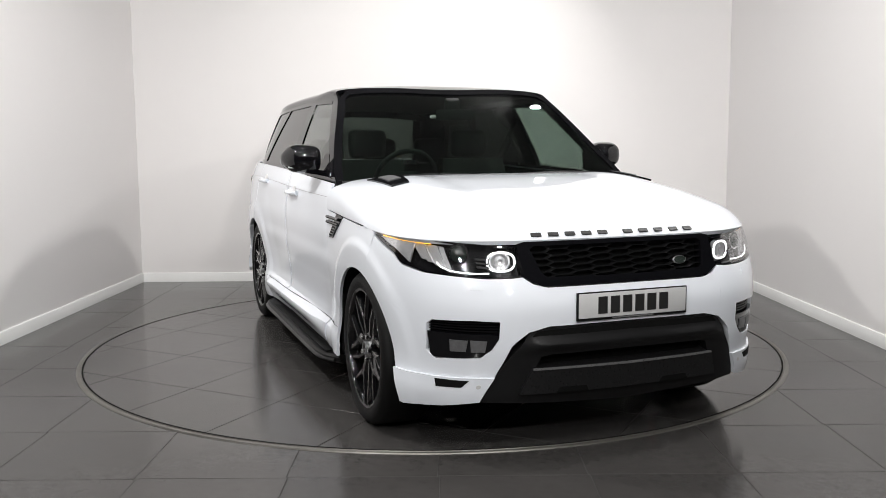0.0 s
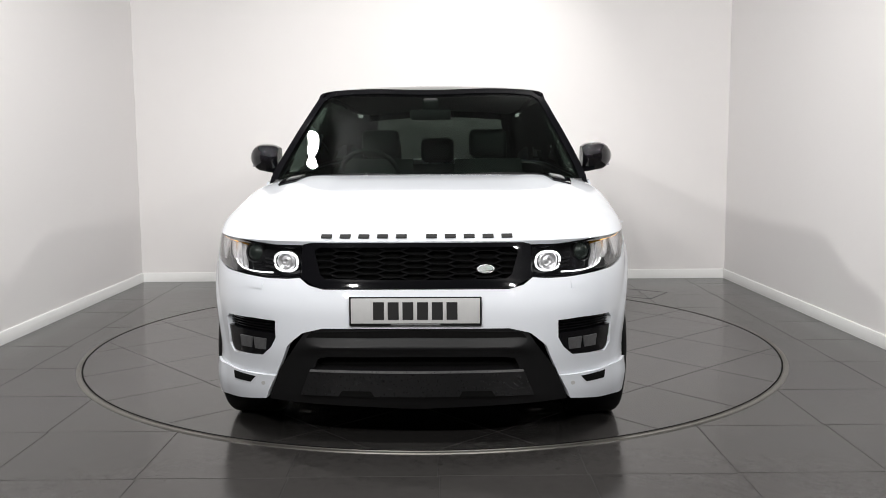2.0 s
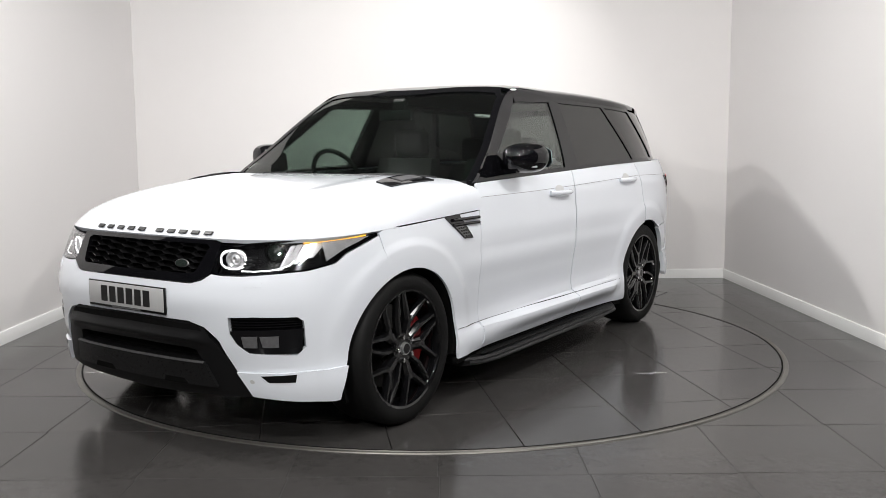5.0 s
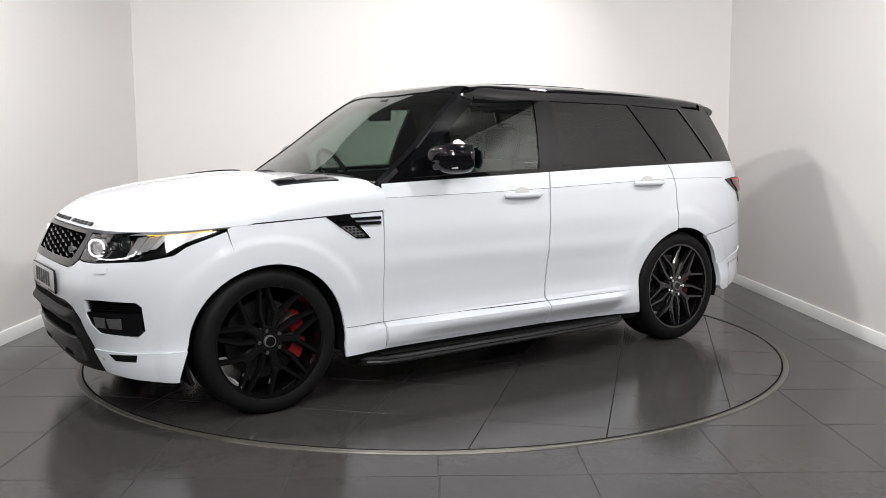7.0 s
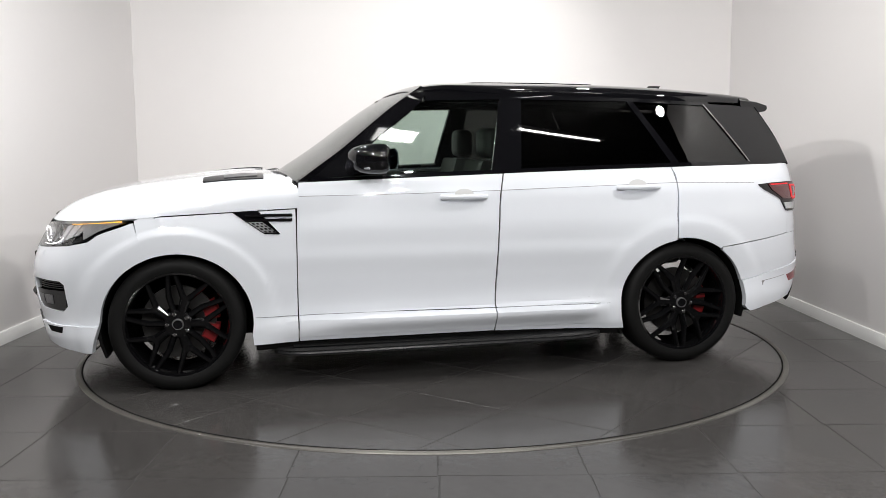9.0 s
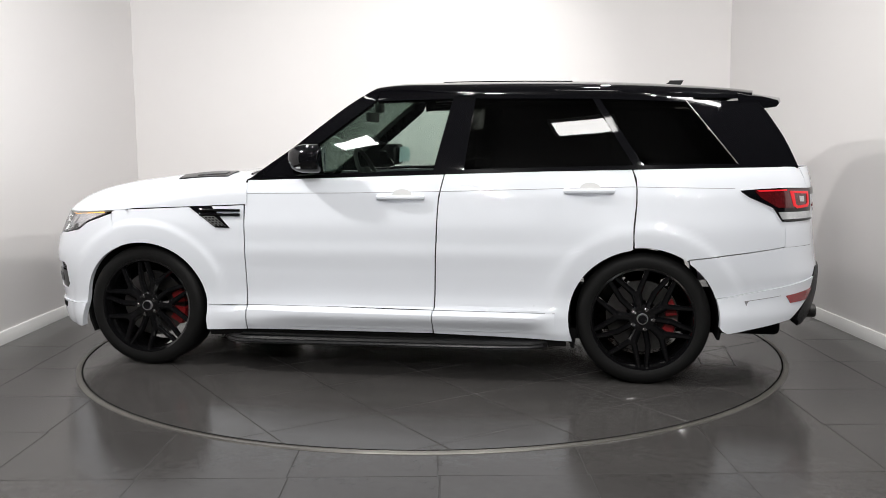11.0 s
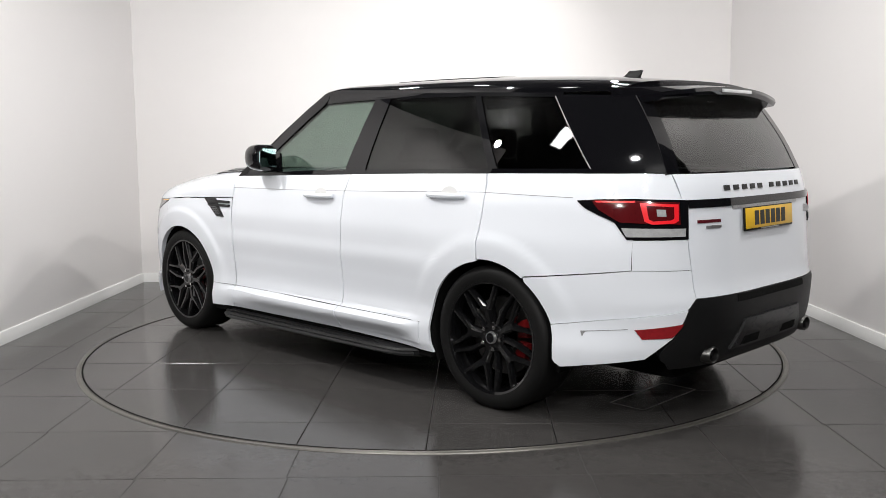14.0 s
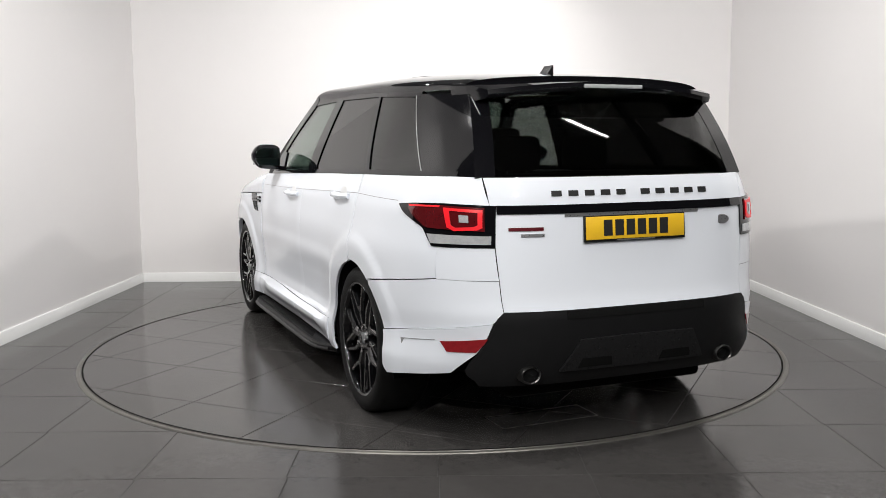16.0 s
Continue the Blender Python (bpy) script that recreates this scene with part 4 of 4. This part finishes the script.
def facing(x, y, z, way, tilt=0.0):
    """Local x across, y up, z out along way (1 ahead, -1 behind)."""
    return pose(x, y, z) @ pose(0, 0, 0, 0, 0, 90 * way) @ pose(0, 0, 0, 90 - tilt, 0, 0)


number_plate("front_number_plate", facing(2.338, 0, .664, 1, 0), PLATE_W, "white number plate in a black frame")
number_plate("rear_number_plate", facing(-2.437, 0, .985, -1, 4) @ Matrix.Diagonal((.96, .90, 1, 1)), PLATE_Y, "yellow number plate in a black frame")


def letter_bars(parent, place, width, size, count, gap_after, mat):
    """Plain raised bars in place of lettering; place(y) gives the pose at a distance from the middle."""
    step = width / (count + 0.6)
    for i in range(count):
        y = -width / 2 + step * (i + 0.5) + (0.6 * step if i >= gap_after else 0)
        part("letter_bar", moved(box(0, 0, .003, step * .58, size * .86, .006, .001, 1), place(y)), mat, parent)


def on_bonnet(y):
    p = bonnet(*bonnet_at(body(*F(abs(y), .95))[0] - .016, y))
    q = bonnet(*bonnet_at(body(*F(abs(y), .95))[0] - .042, y))
    tilt = math.degrees(math.atan2(q[2] - p[2], p[0] - q[0]))
    return pose(p[0], p[1], p[2]) @ pose(0, 0, 0, 0, 0, 90 + 22 * y) @ pose(0, 0, 0, tilt, 0, 0)


letter_bars(hood, on_bonnet, .83, .025, 10, 5, INK)


def on_tail(y0, y1, z0, z1, off=0.004, thick=0.006):
    """A raised patch on the tail between two distances from the middle, both on one side of it."""
    g = sheet(body, ruled([B(abs(y0), z1), B(abs(y1), z1)], [B(abs(y0), z0), B(abs(y1), z0)], 5, 3), thick=thick, off=off)
    return g if y0 + y1 > 0 else flip(g)


step = .82 / 10.6
for i in range(10):
    y = .41 - step * (i + .5) - (.6 * step if i >= 5 else 0)
    part("letter_bar", on_tail(y - step * .29, y + step * .29, 1.126, 1.149), INK, gate)
part("model_badge", on_tail(.435, .580, .986, 1.000), BADGE_RED, gate, "small red model badge")
part("trim_badge", on_tail(.431, .530, .960, .973), SATIN, gate, "small silver trim badge")
part("tailgate_badge", disc(.034, .008, 0, 28, facing(body(*B(.49, 1.0))[0], -.49, 1.0, -1, 4) @ pose(0, 0, 0, 0, -11, 0) @ Matrix.Diagonal((1, .62, 1, 1)), .002), SATIN, gate, "small oval silver badge")

# ---- sides ----
fv = sheet(body, ruled([X(1.155, .984), X(1.02, .990)], [X(.99, .864), X(.905, .862)], 6, 8), thick=0.012, off=0.006)
v1, v2 = pair("side_vent", fv, BLACK, "gloss black side vent")
blade = [tube([(*body(*X(1.09 - .25 * i / 5, .962 - .026 * k))[:1], body(*X(1.09 - .25 * i / 5, .95))[1] + .008, .966 - .026 * k) for i in range(6)], .0085, 8) for k in range(2)]
mesh_g = sheet(body, ruled([X(1.075, .93), X(1.0, .93)], [X(.995, .872), X(.925, .872)], 6, 6), thick=0.006, off=0.010)
for host, fn in ((v1, lambda g: g), (v2, flip)):
    for b in blade:
        part("vent_blade", fn(b), BLACK, host)
    part("vent_mesh", fn(mesh_g), MESH, host, "silver mesh")
    # small dark patches paint the shade of the holes in the mesh
    for i in range(3):
        for j in range(4):
            x0, z0 = 1.052 - .022 * i - .021 * j, .9255 - .0145 * j
            part("mesh_hole", fn(sheet(body, ruled([X(x0 + .004, z0), X(x0 - .009, z0)], [X(x0 - .002, z0 - .009), X(x0 - .015, z0 - .009)], 3, 3), thick=0.003, off=0.0115)), LINER, host)
# thin grey strip paints the shade line of the shoulder crease
pair("waistline", sheet(body, strip([X(.80, 1.066), X(.2, 1.070), X(-.33, 1.080), X(-.9, 1.095), X(-1.39, 1.108), X(-1.93, 1.10)], [X(.80, 1.0635), X(.2, 1.0675), X(-.33, 1.0775), X(-.9, 1.0925), X(-1.39, 1.1055), X(-1.93, 1.0975)], 60, 2), thick=0.004, off=0.0010), CREASE_SHADE)


def door_handle(x, z, host, fn):
    y = half_width(x, z)
    # flat grey patch gives the shade of the white handle recess
    cup = part("handle_cup", fn(sheet(body, [[X(x - .005 + .055 * math.cos(a) * r, z + .016 + .030 * math.sin(a) * r) for a in (2 * math.pi * i / 20 for i in range(20))] for r in (.05, .6, 1.0)], thick=0.004, off=0.0015, around=True)), PLATE_W, host, "grey patch that stands for shade in the handle recess")
    path = [(x + .13 - .26 * i / 12, y + .008 + .028 * math.sin(math.pi * i / 12) ** .5, z + .002) for i in range(13)]
    part("door_handle", fn(tube(path, .0155, 10, .95)), WHITE, host, "white painted door handle")


for host, fn in ((fd, lambda g: g), (fd_r, flip)):
    door_handle(-.118, 1.045, host, fn)
for host, fn in ((rd, lambda g: g), (rd_r, flip)):
    door_handle(-1.165, 1.083, host, fn)


def door_mirror(host, fn):
    rings = []
    for i in range(13):
        t = i / 12
        y = .905 + .19 * t
        k = (1 - (2 * abs(t - .45)) ** 3.2 * .55) if t > .45 else 1 - (2 * abs(t - .45)) ** 4 * .35
        zc, xc = 1.262 + .006 * t, .46 - .06 * t
        ring = []
        for j in range(20):
            a = 2 * math.pi * j / 20
            ca, sa = math.cos(a), math.sin(a)
            rx = .142 if ca > 0 else .062
            ring.append((xc - .05 + rx * k * math.copysign(abs(ca) ** (.8 if ca > 0 else .35), ca), y, zc + .083 * k * math.copysign(abs(sa) ** .75, sa)))
        rings.append(ring)
    shell = part("door_mirror", fn(loft(rings)), BLACK, host, "gloss black door mirror")
    glass = [[(.338 - .06 * (y - .9) / .19, y, z) for y, z in ((.925, 1.205), (1.065, 1.21), (1.085, 1.24), (1.08, 1.30), (1.05, 1.322), (.935, 1.318))], [(.330 - .06 * (y - .9) / .19, y, z) for y, z in ((.925, 1.205), (1.065, 1.21), (1.085, 1.24), (1.08, 1.30), (1.05, 1.322), (.935, 1.318))]]
    part("mirror_glass", fn(loft(glass)), MIRROR, shell, "bluish mirror glass")
    part("mirror_foot", fn(loft([[(.50, .86, 1.165), (.38, .86, 1.170), (.38, .86, 1.195), (.50, .86, 1.195)], [(.50, .98, 1.185), (.37, .98, 1.188), (.37, .98, 1.215), (.50, .98, 1.212)]])), BLACK, shell)
    part("mirror_indicator", fn(tube([(.497 - .04 * i / 5 - .03 * (i / 5) ** 3, .985 + .085 * i / 5, 1.217) for i in range(6)], .006, 8)), CLEAR_LENS, shell, "clear indicator strip")


door_mirror(fd, lambda g: g), door_mirror(fd_r, flip)


def running_board(fn):
    rings = []
    for i in range(21):
        t = i / 20
        x = .955 - 1.90 * t
        w = .105 * (1 - (2 * abs(t - .5)) ** 14 * .75)
        y0, z0 = .905, .200 + .014 * t
        rings.append([(x, y0 - .12, z0 - .03), (x, y0 + w - .025, z0 - .034), (x, y0 + w - .004, z0 - .022), (x, y0 + w, z0), (x, y0 + w - .01, z0 + .012), (x, y0 - .12, z0 + .016)])
    b = part("running_board", fn(loft(rings)), TRIM, car, "black running board under the doors")
    part("board_edge", fn(tube([(.93 - 1.85 * i / 20, .905 + .103 * (1 - (2 * abs(i / 20 - .5)) ** 14 * .6), .185 + .014 * i / 20) for i in range(21)], .014, 8, .8)), GREY, b, "grey metal edge")
    part("tread_strip", fn(box(0, .955, .2215, 1.7, .05, .006, .002)), RUBBER, b, "ribbed rubber tread")


running_board(lambda g: g), running_board(flip)
sill = sheet(body, ruled(thread(X(1.05, .24), X(-1.05, .235), n=12), thread(X(1.05, .20), X(-1.05, .20), n=12), 20, 3), thick=0.03, off=-0.012)
pair("sill", sill, LINER)


def moulding(x, z):
    """Lower door skin with a swelling that runs out to a point ahead."""
    p = body(*X(x, z))
    u = clamp((.388 - z) / .118)
    along = smooth(.83, .45, x) * smooth(-1.0, -.80, x)
    swell = .004 + .028 * along * smooth(0, .22, u) * (1 - smooth(.25, 1.0, u))
    return p[0], p[1] + swell, p[2]


for name, x0, x1 in (("front_door_moulding", .812, -.296), ("rear_door_moulding", -.303, -.985)):
    rows = [[(x0 + (x1 - x0) * i / 24, .386 - .116 * j / 10) for i in range(25)] for j in range(11)]
    pair(name, sheet(moulding, rows, thick=0.012), WHITE)
pair("moulding_seam", sheet(body, ruled(thread(X(1.05, .3885), X(-.99, .3885), n=10), thread(X(1.05, .3867), X(-.99, .3867), n=10), 24, 2), thick=0.004, off=0.002), LINER)

# ---- wheels ----
def wheel_geos():
    tyre = lathe([(.279, .118), (.284, .126), (.300, .131), (.322, .133), (.343, .127), (.357, .112), (.3635, .088), (.3645, 0), (.3635, -.088), (.357, -.112), (.343, -.124), (.30, -.13), (.279, -.118), (.272, 0)], 72)
    grooves = []
    for gz in (-.055, -.018, .018, .055):
        grooves.append(lathe([(.3645, gz - .004), (.3650, gz - .003), (.3650, gz + .003), (.3645, gz + .004), (.362, gz)], 48))
    barrel = lathe([(.286, .120), (.283, .127), (.272, .124), (.266, .110), (.258, .06), (.245, -.10), (.262, -.118), (.27, -.118), (.255, -.10), (.266, .06), (.276, .11)], 72)

    def bar(r0, a0, r1, a1, w0, w1, z0, z1, t=.03):
        p, q = Vector((r0 * math.cos(a0), r0 * math.sin(a0))), Vector((r1 * math.cos(a1), r1 * math.sin(a1)))
        d = (q - p).normalized()
        n = Vector((-d.y, d.x))
        def ring(c, w, z):
            pts = [(c + n * w, z - t), (c + n * w, z - .014), (c + n * (w * .45), z), (c - n * (w * .45), z), (c - n * w, z - .014), (c - n * w, z - t)]
            return [(v.x, v.y, h) for v, h in pts]
        return loft([ring(p, w0, z0), ring(q, w1, z1)])
    spokes = []
    for k in range(5):
        a = 2 * math.pi * k / 5
        y_spoke = join(bar(.045, a, .160, a, .021, .031, .104, .112, .04), bar(.142, a - .075, .274, a - .34, .017, .0125, .112, .117), bar(.142, a + .075, .274, a + .34, .017, .0125, .112, .117))
        c = a + math.pi / 5
        fork = join(bar(.045, c, .160, c - .03, .016, .016, .100, .110), bar(.154, c - .03, .274, c - .15, .016, .0125, .110, .115))
        spokes += [y_spoke, fork]
    hub = disc(.075, .045, .06, 30, None, .006)
    return tyre, join(*grooves), barrel, spokes, hub


tyre_g, groove_g, barrel_g, spoke_gs, hub_g = wheel_geos()
SHARED = {}


def shared(name, geo, mat, angle=35):
    if name not in SHARED:
        SHARED[name] = mesh_of(name, geo, mat, angle)
    return SHARED[name]


def wheel(x, sgn, phase):
    m = pose(x, .815 * sgn, HUB_Z) @ pose(0, 0, 0, -90 * sgn, 0, 0) @ pose(0, 0, 0, 0, 0, phase)
    w = new("wheel")
    w.parent = car
    w.matrix_basis = m
    part("tyre", None, None, w, "black low-profile tyre", data=shared("tyre", tyre_g, RUBBER))
    part("rim", None, None, w, "gloss black split-spoke alloy rim", data=shared("rim", barrel_g, RIM))
    for i, g in enumerate(spoke_gs):
        part("spoke", None, None, w, data=shared(f"spoke{i}", g, RIM, 25))
    part("hub", None, None, w, data=shared("hub", hub_g, RIM))
    part("centre_cap", None, None, w, "silver-ringed centre cap", data=shared("centre_cap", lathe([(.0, .118), (.025, .118), (.026, .1205), (.0285, .1205), (.031, .105), (.0, .105)], 28), SATIN))
    part("cap_face", None, None, w, data=shared("cap_face", disc(.0245, .002, .1185, 24), BLACK))
    for k in range(5):
        a = 2 * math.pi * (k + .5) / 5
        part("wheel_nut", None, None, w, data=shared(f"wheel_nut{k}", disc(.0105, .02, .100, 8, pose(.058 * math.cos(a), .058 * math.sin(a), 0), .002), CHROME))
    part("brake_disc", None, None, w, "steel brake disc", data=shared("brake_disc", lathe([(.09, .02), (.198, .02), (.198, -.01), (.09, -.01)], 48), STEEL))
    r0, r1 = (.145, .216) if x > 0 else (.128, .185)
    arc = [[(r * math.cos(t), r * math.sin(t), z) for r, z in ((r0, .052), (r1, .052), (r1 + .006, .035), (r1 + .006, -.03), (r0, -.03), (r0 - .005, .03))] for t in (radians(-33 + 28 * i / 6) for i in range(7))]
    arc = join(loft(arc), moved(loft(arc), pose(0, 0, 0, 0, 0, 38)))
    cal = part("brake_caliper", arc, RED, w, "red brake caliper")
    cal.matrix_basis = pose(0, 0, 0, 0, 0, -phase + (0 if sgn < 0 else 180))
    return w


for x, sgn, ph in ((AXLE, 1, 36), (-AXLE, 1, -4), (AXLE, -1, 30), (-AXLE, -1, 60)):
    wheel(x, sgn, ph)

# wheel housings and floor pan
for cx in (AXLE, -AXLE):
    for fn in (lambda g: g, flip):
        pts = [(cx + .407 * math.cos(radians(a)), HUB_Z + .407 * math.sin(radians(a))) for a in range(-25, 206, 11)]
        rows = [[(x, .52, q) for x, q in pts], [(x, body(*X(x, max(q, .2)))[1] - .032, q) for x, q in pts]]
        inner = [[(p[0] + (p[0] - cx) * .04, p[1], p[2] + (p[2] - HUB_Z) * .04) for p in r] for r in rows]
        vs, fs = loft([rows[0], rows[1], inner[1], inner[0]], False, False)
        part("wheel_housing", fn((vs, fs)), LINER, car)
part("floor_pan", box(-.08, 0, .27, 4.35, 1.04, .12, .03), LINER, car)
part("cabin_floor", box(-.2, 0, .26, 1.95, 1.74, .06, .01), LINER, car)
part("load_floor", box(-1.72, 0, .80, .90, 1.24, .10, .02), LINER, car)
# plain dark boxes added out of sight to keep gaps and openings black
part("bulkhead", box(.93, 0, .68, .06, 1.30, .80, .01), LINER, car)
part("engine_cover", box(1.55, 0, .70, 1.0, .98, .50, .05), LINER, car)
part("rear_crossbeam", box(-2.24, 0, .62, .12, 1.0, .5, .02), LINER, car)
part("front_crossbeam", box(2.05, 0, .62, .12, 1.1, .55, .02), LINER, car)
for fn in (lambda g: g, flip):
    part("door_card", fn(sheet(body, ruled(thread(X(.80, 1.13), X(-.4, 1.165), X(-1.40, 1.19), n=8), thread(X(.80, .27), X(-.4, .27), X(-.95, .27), n=8), 20, 8), thick=0.03, off=-0.025)), DASH, car, "dark door lining")
    part("load_side", fn(sheet(body, ruled(thread(X(-1.40, 1.19), X(-2.3, 1.195), n=8), thread(X(-1.40, .80), X(-2.3, .80), n=8), 12, 5), thick=0.03, off=-0.03)), DASH, car, "dark load bay lining")

# ---- cabin fittings ----
part("dashboard", loft([[(.93, y, .75), (.95, y, 1.07), (.86, y, 1.115), (.62, y, 1.125), (.50, y, 1.10), (.47, y, 1.02), (.55, y, .75)] for y in (-.83, -.6, -.2, .2, .6, .83)]), DASH, car, "dark padded dashboard")


def seat_geo(w, base_x, back_z, lean):
    cushion = box(base_x, 0, .62, .52, w, .16, .05, 3)
    rings = []
    for i in range(9):
        t = i / 8
        zc = .66 + (back_z - .66) * t
        xc = base_x - .24 - lean * t
        hw = w / 2 * (1 - .10 * t ** 3)
        d = .075 - .02 * t
        rings.append([(xc + d * .9, -hw * .75, zc), (xc + d * 1.2, -hw, zc), (xc - d, -hw * .95, zc), (xc - d * 1.2, 0, zc), (xc - d, hw * .95, zc), (xc + d * 1.2, hw, zc), (xc + d * .9, hw * .75, zc), (xc + d * .7, 0, zc)])
    return cushion, loft(rings)


def seat(name, x, y, w, back_z, head_z, lean, label, heads=(0,)):
    c, b = seat_geo(w, x, back_z, lean)
    m = pose(0, y, 0)
    s = part(name, moved(c, m), LEATHER, car, label)
    part("backrest", moved(b, m), LEATHER, s)
    for hy in heads:
        hx = x - .24 - lean - .02
        part("headrest", moved(box(hx, hy, head_z, .11, .26, .19, .045, 3), m), LEATHER, s)
        for k in (-.06, .06):
            part("headrest_post", moved(tube([(hx, hy + k, head_z - .17), (hx, hy + k, head_z - .06)], .006), m), CHROME, s)


seat("front_seat", .02, .37, .50, 1.24, 1.345, .16, "black leather front seat with headrest")
seat("front_seat", .02, -.37, .50, 1.24, 1.345, .16, "black leather front seat with headrest")
seat("rear_bench", -.92, 0, 1.30, 1.18, 1.29, .16, "black leather rear bench with three headrests", (-.42, 0, .42))


def steering_wheel():
    m = pose(.42, -.37, 1.135) @ pose(0, 0, 0, 0, -66, 0)
    ringp = [tuple(m @ Vector((.185 * math.cos(a), .185 * math.sin(a), 0))) for a in (2 * math.pi * i / 36 for i in range(37))]
    s = part("steering_wheel", tube(ringp, .015, 10), LEATHER, car, "dark leather steering wheel")
    part("wheel_boss", moved(box(0, 0, -.01, .11, .14, .04, .015), m), DASH, s)
    for a in (90, -90, 180):
        part("wheel_spoke", moved(moved(box(.115, 0, -.008, .14, .035, .018, .006), pose(0, 0, 0, 0, 0, a)), m), DASH, s)


steering_wheel()
part("interior_mirror", box(.285, 0, 1.520, .03, .25, .065, .012), DASH, car, "dark interior mirror")
part("mirror_stem", box(.235, 0, 1.585, .05, .10, .08, .02), DASH, car)


def wiper(y0, y1):
    path = [screen(y0 + (y1 - y0) * i / 8, 1.155 + .012 * math.sin(math.pi * i / 8)) for i in range(9)]
    path = [(p[0] + .016, p[1], p[2] + .012) for p in path]
    w = part("wiper", tube(path, .008, 6), TRIM, car, "black windscreen wiper")
    p0 = screen(y0, 1.13)
    part("wiper_arm", tube([(p0[0] + .03, y0, 1.135), (p0[0] + .02, (y0 + y1) / 2, 1.165), path[4]], .009, 6), TRIM, w)


wiper(.70, .08), wiper(-.05, -.62)

# ---- floor pieces ----
def tile_geo(poly, z, h=0.02, gap=0.0016, ease=0.0012):
    """A tile with a slightly eased edge from a convex outline."""
    c = Vector((sum(p[0] for p in poly) / len(poly), sum(p[1] for p in poly) / len(poly)))
    def inset(d):
        return [tuple(Vector(p) + (c - Vector(p)).normalized() * d * 1.4) for p in poly]
    a, b = inset(gap), inset(gap + ease)
    return loft([[(x, y, z - h) for x, y in a], [(x, y, z - ease) for x, y in a], [(x, y, z) for x, y in b]])


def clip_convex(poly, r, steps=144):
    """A convex outline cut to a circle of radius r round the origin."""
    for i in range(steps):
        a = 2 * math.pi * (i + 0.5) / steps
        n = (math.cos(a), math.sin(a))
        out = []
        for p, q in zip(poly, poly[1:] + poly[:1]):
            dp, dq = p[0] * n[0] + p[1] * n[1] - r, q[0] * n[0] + q[1] * n[1] - r
            if dp <= 0:
                out.append(p)
            if dp * dq < 0:
                t = dp / (dp - dq)
                out.append((p[0] + (q[0] - p[0]) * t, p[1] + (q[1] - p[1]) * t))
        poly = out
        if len(poly) < 3:
            return []
    return poly


def area(poly):
    return abs(sum(p[0] * q[1] - p[1] * q[0] for p, q in zip(poly, poly[1:] + poly[:1]))) / 2


FLOOR_Z = -0.006
floor = tagged(part("floor", box(0, -2.9, FLOOR_Z - 0.022, 12.8, 12.6, 0.04), GROUT), "large square dark grey glossy floor tiles with thin joints", "floor", kind="structure")
S = 0.609
square = [(-S / 2, -S / 2), (S / 2, -S / 2), (S / 2, S / 2), (-S / 2, S / 2)]
tile_mesh = mesh_of("tile", tile_geo(square, 0.0), TILE)
for i in range(-10, 10):
    for j in range(-11, 10):
        x, y = 0.016 + S * (i + 0.5), -2.505 + S * (j + 0.5)
        if math.hypot(abs(x) + S / 2, abs(y) + S / 2) < R_DISC - 0.05 or y > 3.4 or (abs(x) > 3.5 and y > -1.2):
            continue
        part("tile", None, None, floor, data=tile_mesh).matrix_basis = pose(x, y, FLOOR_Z, 0, 0, -0.8)

turntable = thing("turntable", "round motorised turntable tiled in grey with a steel ring", "turntable")
part("base", disc(R_DISC - 0.004, 0.030, -0.036, 160), GROUT, turntable)
ring_profile = [(R_DISC - 0.004, -0.006), (R_DISC - 0.001, -0.0005), (R_DISC + 0.004, 0.0005), (R_DISC + 0.006, -0.004), (R_DISC + 0.012, -0.004), (R_DISC + 0.014, 0.0), (R_RING, -0.001), (R_RING + 0.003, -0.006)]
part("edge_ring", lathe(ring_profile, 192), RING, turntable, "brushed steel ring round the turntable")
part("groove", lathe([(R_DISC - .008, -.002), (R_DISC - .008, .0010), (R_DISC + .002, .0010), (R_DISC + .002, -.002)], 192), LINER, turntable, "dark gap round the turntable")
turn = Matrix.Rotation(radians(42.7), 2)
for i in range(-5, 5):
    for j in range(-5, 5):
        poly = [tuple(turn @ Vector((0.58 * (i + a) - 0.06, 0.58 * (j + b) + 0.09))) for a, b in ((0, 0), (1, 0), (1, 1), (0, 1))]
        poly = clip_convex(poly, R_DISC - 0.006)
        if poly and area(poly) > 0.004:
            part("tile", tile_geo(poly, 0.0), TILE, turntable)


def hatch(sx, sy):
    """The thin steel edge of a floor hatch."""
    w = .005
    out, inn = [(-sx, -sy), (sx, -sy), (sx, sy), (-sx, sy)], [(-sx + w, -sy + w), (sx - w, -sy + w), (sx - w, sy - w), (-sx + w, sy - w)]
    ring = [[(*o, -0.004), (*o, 0.0012), (*i, 0.0012), (*i, -0.004)] for o, i in zip(out, inn)]
    return loft(ring + [ring[0]], True, False)


part("hatch_frame", hatch(.10, .26), RING, turntable, "thin steel frame of a floor hatch").matrix_basis = pose(-1.81, .17, 0)
part("hatch_frame", hatch(.20, .20), GROUT, floor, "thin dark frame of a floor hatch").matrix_basis = pose(1.80, 1.84, FLOOR_Z, 0, 0, -35)


def motions():
    """The turntable turns with the car on it."""
    ax, ay = AXIS
    walk(turntable, [(t, pose(0, 0, 0, 0, 0, a - 90)) for t, a in SPIN])
    walk(car, [(t, pose(0, 0, 0, 0, 0, a - 90) @ pose(-ax, -ay, 0)) for t, a in SPIN])


motions()
